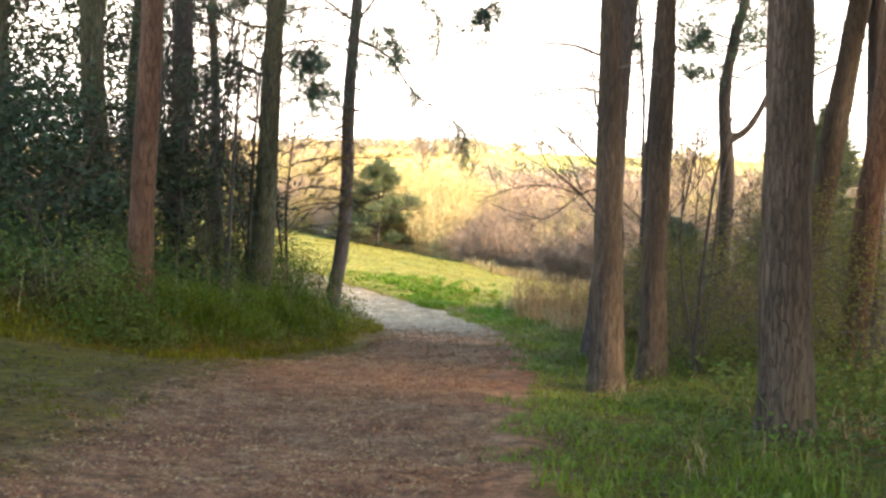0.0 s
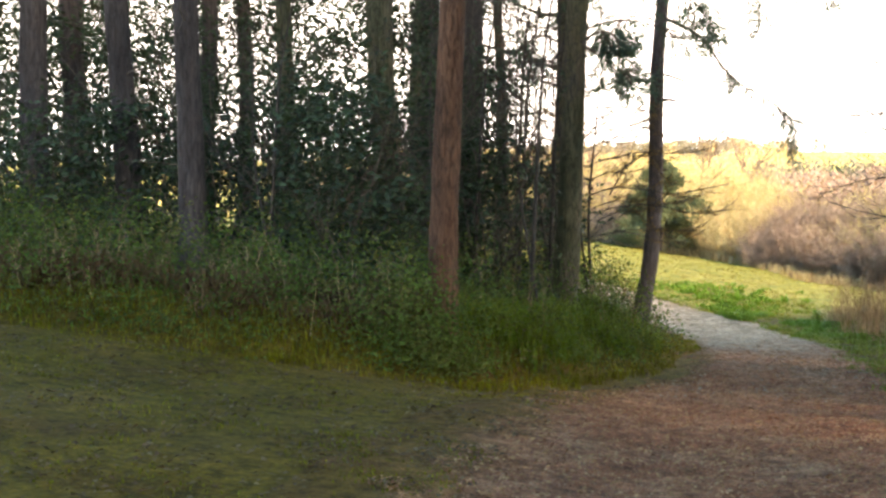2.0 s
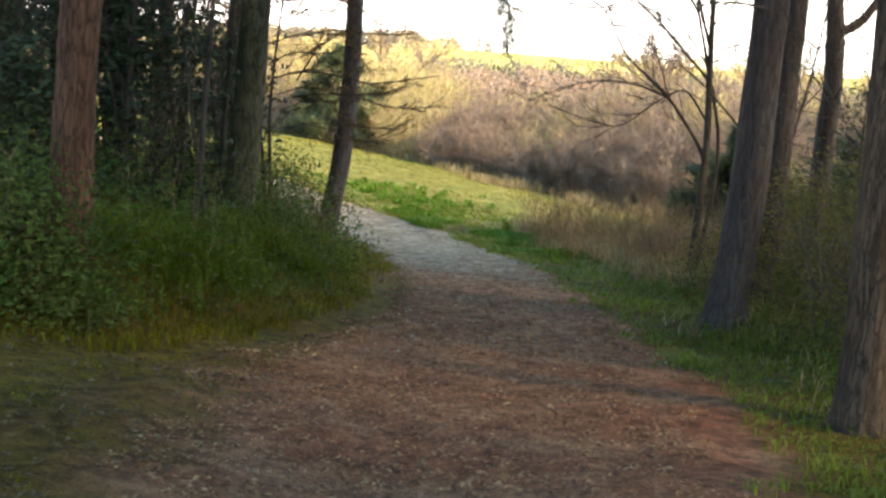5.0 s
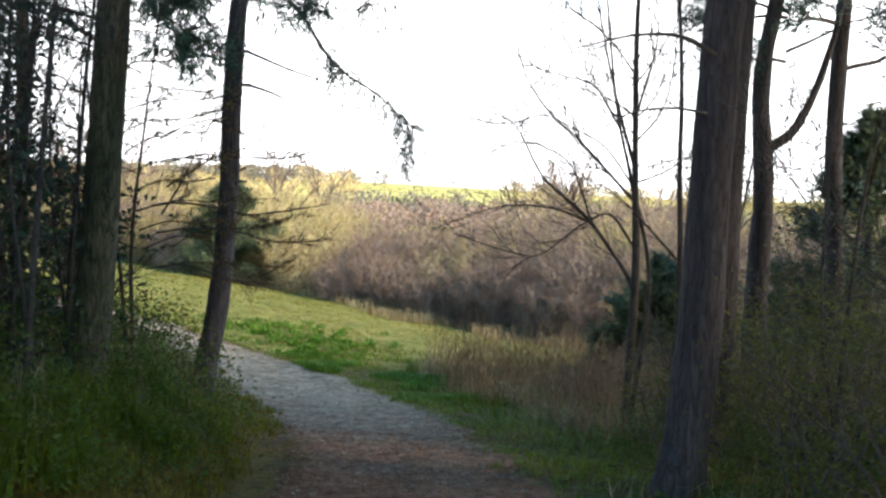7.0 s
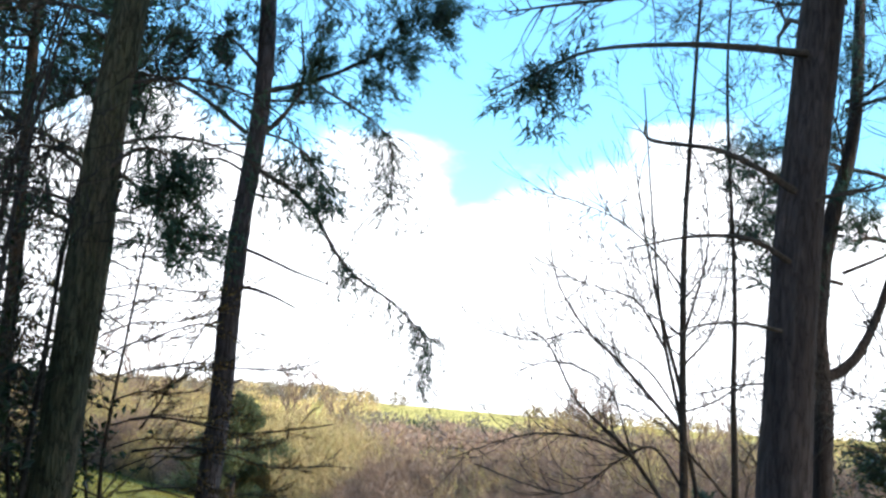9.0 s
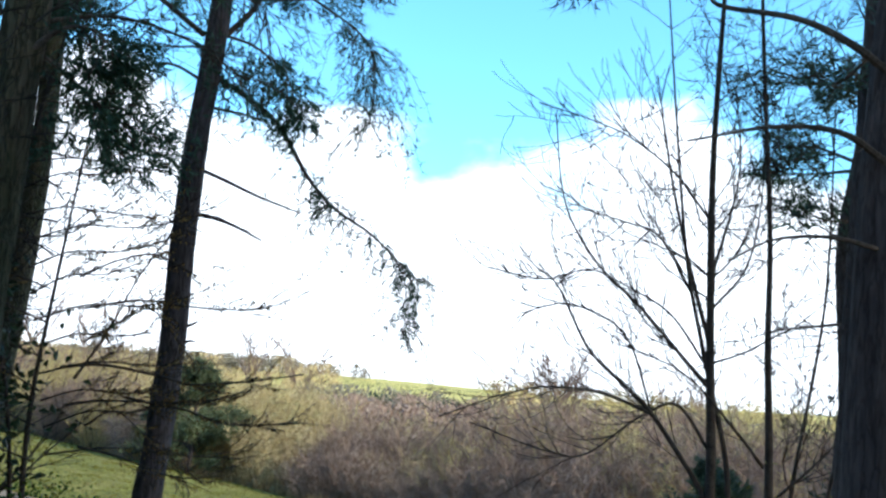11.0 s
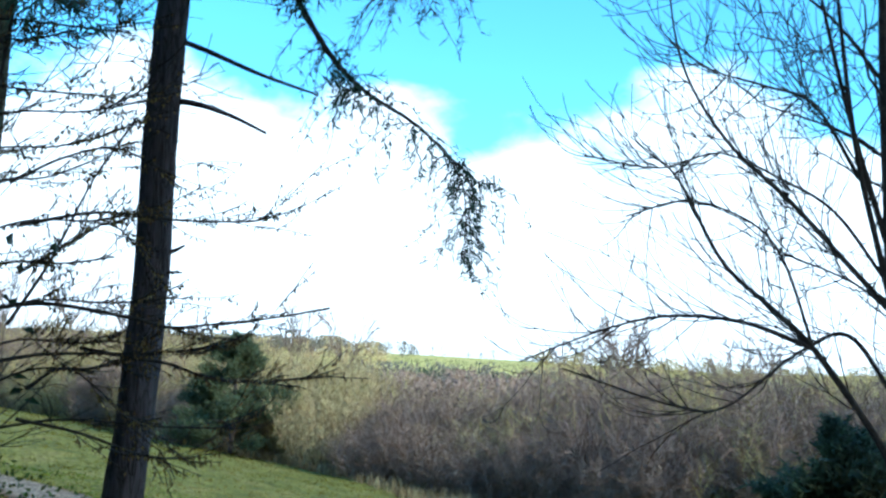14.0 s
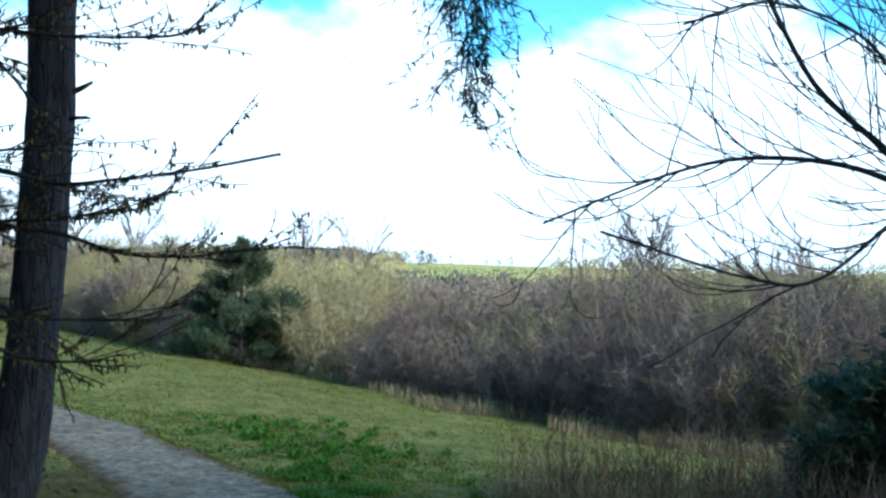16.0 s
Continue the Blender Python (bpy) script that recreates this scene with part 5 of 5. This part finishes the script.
scatter("clearing_grass", (-10, -1.2, 3, 15), 27000, lambda x, y: depth_in(x, y) < 0 and (not on_path(x + 0.1, y)) and patch(x, y, 1.1) + 0.5 * patch(x, y, 3.0, 2) > -0.02, 0.012, 0.04, 0.01, GRASS_MOSS, "thin short grass and moss in the clearing", 503, 0.8, 5)
scatter("verge_grass", (0.1, 3.4, 5, 27), 22000, lambda x, y: x - path_edges(y)[1] > 0.45 * patch(x, y, 1.6, 4) + 0.1 * patch(x, y, 6, 4) and x - path_edges(y)[1] < 1.7 and patch(x, y, 1.2, 8) > -0.35, 0.03, 0.11, 0.011, GRASS_GREEN, "fresh green grass on the verge", 504, 1.3, 4)
scatter("wood_grass", (1.6, 7, 5, 22), 15000, lambda x, y: not on_path(x, y) and patch(x, y, 0.8, 2) > -0.2, 0.08, 0.26, 0.01, GRASS_SHADE, "rough tangled grass under the pines", 505, 1.4, 4)
scatter("wood_straw", (1.5, 7, 5, 22), 1500, lambda x, y: not on_path(x, y) and patch(x, y, 0.9, 3) > 0.05, 0.12, 0.38, 0.009, GRASS_DEAD, "dry straw-coloured grass under the pines", 506, 1.4, 4)
scatter("lush_grass", (-0.9, 3.0, 24, 38), 8000, lambda x, y: 0.0 < x - path_edges(y)[1] < 1.5 + 0.6 * patch(x, y) and patch(x, y, 1.1, 5) > 0.05, 0.05, 0.15, 0.018, GRASS_LUSH, "lush bright green tufts beside the gravel", 507, 0.8, 5)
scatter("meadow_grass", (-15, 11, 25, 66), 60000, lambda x, y: not on_path(x, y) and y < hedge_front(x) + 0.6 and (x > path_edges(y)[1] or y > 36 or x < path_edges(y)[0]), 0.025, 0.07, 0.02, GRASS_FIELD, "mown yellow-green meadow grass", 508, 0.7, 5)
scatter("near_meadow_grass", (-9, 6, 24, 40), 15000, lambda x, y: 0.1 < x - path_edges(y)[1] < 3.6 + 2.5 * patch(x, y, 0.4, 40), 0.03, 0.07, 0.018, GRASS_GREEN, "greener meadow grass near the gravel", 512, 0.9, 5)
scatter("slope_grass", (1.2, 9.5, 20, 31), 17000, lambda x, y: x - path_edges(y)[1] > 0.8 and patch(x, y, 0.7, 12) > -0.15, 0.08, 0.25, 0.012, GRASS_SHADE, "rough green grass between the dry stalks", 511, 0.7, 5)
scatter("hedge_foot_grass", (-18, 14, 30, 70), 17000, lambda x, y: -0.9 - 4.5 * smooth(-2, 5, x) * (0.5 + patch(x, y, 0.35, 30)) < y - hedge_front(x) < 0.8, 0.12, 0.42, 0.02, GRASS_DEAD, "pale dry grass along the foot of the thicket", 509, 0.6, 5)
scatter("dead_grass", (1.4, 9.5, 20, 42), 17000, lambda x, y: x - path_edges(y)[1] > 1.2 and y < hedge_front(x) and y < 29.5 + 1.5 * patch(x, y, 0.4, 6) and patch(x, y, 0.5, 7) + 0.4 * patch(x, y, 1.8, 8) > -0.12, 0.12, 0.42, 0.01, GRASS_DEAD, "tall dry straw-coloured grass on the slope", 510, 1.2, 4)


scatter("bracken", (-13, -3.6, 12.2, 20), 9000, lambda x, y: 0.7 < depth_in(x, y) < 3.2 and patch(x, y, 0.9, 22) > -0.2, 0.1, 0.4, 0.02, BRACKEN, "dead brown bracken along the edge of the wood", 515, 1.6, 5)


def weeds(name, area, count, ok, hmin, hmax, label, seed):
    rng = random.Random(seed)
    s = Shape()
    x0, x1, y0, y1 = area
    for _ in range(count):
        x, y = rng.uniform(x0, x1), rng.uniform(y0, y1)
        if not ok(x, y):
            continue
        p = Vector((x, y, land(x, y) - 0.02))
        d = Vector((rng.gauss(0, 0.16), rng.gauss(0, 0.16), 1)).normalized()
        h = rng.uniform(hmin, hmax)
        q = p + d * h
        s.spike(p, q, 0.006, Vector((1, 0.3, 0)))
        for _ in range(5):
            m = p.lerp(q, rng.uniform(0.4, 0.97))
            s.spike(m, m + (d + Vector((rng.gauss(0, 0.5), rng.gauss(0, 0.5), 0))).normalized() * rng.uniform(0.06, 0.22), 0.004, Vector((0, 1, 0.2)))
    return tagged(part(name, s, WEED_STEM), label, "weeds", kind="stuff")


weeds("dead_weeds", (1.4, 9, 19.5, 40), 9500, lambda x, y: x - path_edges(y)[1] > 1.1 and patch(x, y, 0.5, 9) > -0.2 and y < 29.5 + 2 * patch(x, y, 0.4, 6), 0.5, 1.15, "brown dead weed stalks standing in the dry grass", 520)
weeds("bank_weeds", (-9, -1.2, 11, 24), 700, lambda x, y: depth_in(x, y) > 0.6, 0.25, 0.75, "thin dead stalks on the bank", 521)


def leafy_patch():
    """Broad-leaved weeds in low clumps on the lush strip by the gravel."""
    rng = random.Random(525)
    s = Shape()
    for _ in range(110):
        t = rng.random()
        x, y = -0.1 - 1.3 * t + rng.gauss(0, 0.75), 30.2 + 6.0 * t + rng.gauss(0, 0.5)
        if x < path_edges(y)[1] + 0.3:
            continue
        c, k = Vector((x, y, land(x, y))), rng.uniform(0.6, 1.3)
        for _ in range(16):
            a = rng.uniform(0, 6.283)
            d = Vector((math.cos(a), math.sin(a), rng.uniform(0.2, 1.4))).normalized()
            s.leaf(c + Vector((rng.gauss(0, 0.06), rng.gauss(0, 0.06), rng.random() * 0.06)), d, Vector((-d.y, d.x, 0)).normalized(), k * rng.uniform(0.08, 0.16), k * 0.05)
    return tagged(part("broad_leaved_weeds", s, GRASS_LUSH), "bright green broad-leaved weeds in clumps beside the gravel", "weeds", kind="stuff")


leafy_patch()


def brambles():
    rng = random.Random(530)
    s = Shape()
    for n in range(2800):
        y = rng.uniform(12.4, 25)
        x = rng.uniform(-11, -1.3)
        if n >= 2600:
            x, y = rng.gauss(-3.35, 0.35), rng.uniform(13.1, 13.72)
        dep = depth_in(x, y)
        if not 0.2 < dep < 4.0 or on_path(x, y):
            continue
        c = Vector((x, y, land(x, y)))
        k = rng.uniform(0.3, 0.95) * smooth(0.0, 0.7, dep) + 0.06
        for _ in range(34):
            p = c + Vector((rng.gauss(0, 0.2), rng.gauss(0, 0.2), rng.random() * k))
            d = Vector((rng.gauss(0, 1), rng.gauss(0, 1), rng.gauss(0, 0.5))).normalized()
            s.leaf(p, d, d.orthogonal().normalized(), rng.uniform(0.028, 0.06), 0.028)
    return tagged(part("brambles", s, BRAMBLE), "low green bramble leaves covering the bank", "brambles", kind="stuff")


brambles()


def undergrowth():
    rng = random.Random(531)
    s = Shape()
    for _ in range(1300):
        x, y = rng.uniform(1.5, 7.5), rng.uniform(4.5, 22)
        edge = x - path_edges(y)[1]
        if edge < 1.0 or patch(x, y, 0.6, 14) < -0.25:
            continue
        c = Vector((x, y, land(x, y)))
        k = rng.uniform(0.08, 0.5) * smooth(0.9, 2.4, edge) + 0.05
        for _ in range(20):
            p = c + Vector((rng.gauss(0, 0.2), rng.gauss(0, 0.2), rng.random() * k))
            d = Vector((rng.gauss(0, 1), rng.gauss(0, 1), rng.gauss(0, 0.5))).normalized()
            s.leaf(p, d, d.orthogonal().normalized(), rng.uniform(0.035, 0.075), 0.036)
        if rng.random() < 0.7:
            d = Vector((rng.gauss(0, 1), rng.gauss(0, 1), 0.7)).normalized()
            q = c + d * rng.uniform(0.3, 0.7)
            s.spike(c, q, 0.005, Vector((0, 0, 1)))
            s.spike(q, q + Vector((d.x, d.y, -0.6)) * 0.4, 0.004, Vector((0, 0, 1)))
    return tagged(part("undergrowth", s, BRAMBLE), "low tangled brambles among the pines", "brambles", kind="stuff")


undergrowth()


def litter(name, count, area, ok, size, mat, label, seed, lift=0.008):
    rng = random.Random(seed)
    s = Shape()
    x0, x1, y0, y1 = area
    for _ in range(count):
        x, y = rng.uniform(x0, x1), y0 + (y1 - y0) * rng.random() ** 1.15
        if not ok(x, y):
            continue
        a = rng.uniform(0, 6.283)
        d = Vector((math.cos(a), math.sin(a), rng.gauss(0, 0.25))).normalized()
        side = Vector((-d.y, d.x, rng.gauss(0, 0.3))).normalized()
        k = size * rng.uniform(0.5, 1.4)
        s.leaf(Vector((x, y, surf(x, y) + lift + rng.random() * 0.012)), d, side, k, k * rng.uniform(0.35, 0.75))
    return tagged(part(name, s, mat), label, "leaves", kind="stuff")


litter("fallen_leaves", 105000, (-3.0, 1.4, 4, 26), lambda x, y: on_path(x + 0.55 * patch(x, y, 2.5) + 0.25 * (y < 14), y) and 0.7 * patch(x, y, 9, 50) > (y - 19.5) / 8, 0.028, LITTER, "pale and brown fallen leaves strewn over the path", 540)
litter("clearing_leaves", 24000, (-9, -1.2, 3, 17), lambda x, y: depth_in(x, y) < 0.1 and not on_path(x, y) and patch(x, y, 2.2, 61) + 0.7 * patch(x, y, 6, 62) > -0.12, 0.04, LITTER_DARK, "brown fallen leaves in the clearing", 541, 0.014)
litter("wood_floor_leaves", 12000, (1.0, 8, 4, 22), lambda x, y: not on_path(x, y), 0.04, LITTER_DARK, "brown fallen leaves under the pines", 543, 0.02)
litter("path_pebbles", 7000, (-6, 1.1, 14, 37), on_path, 0.035, PEBBLE, "small grey stones on the gravel", 542, 0.008)
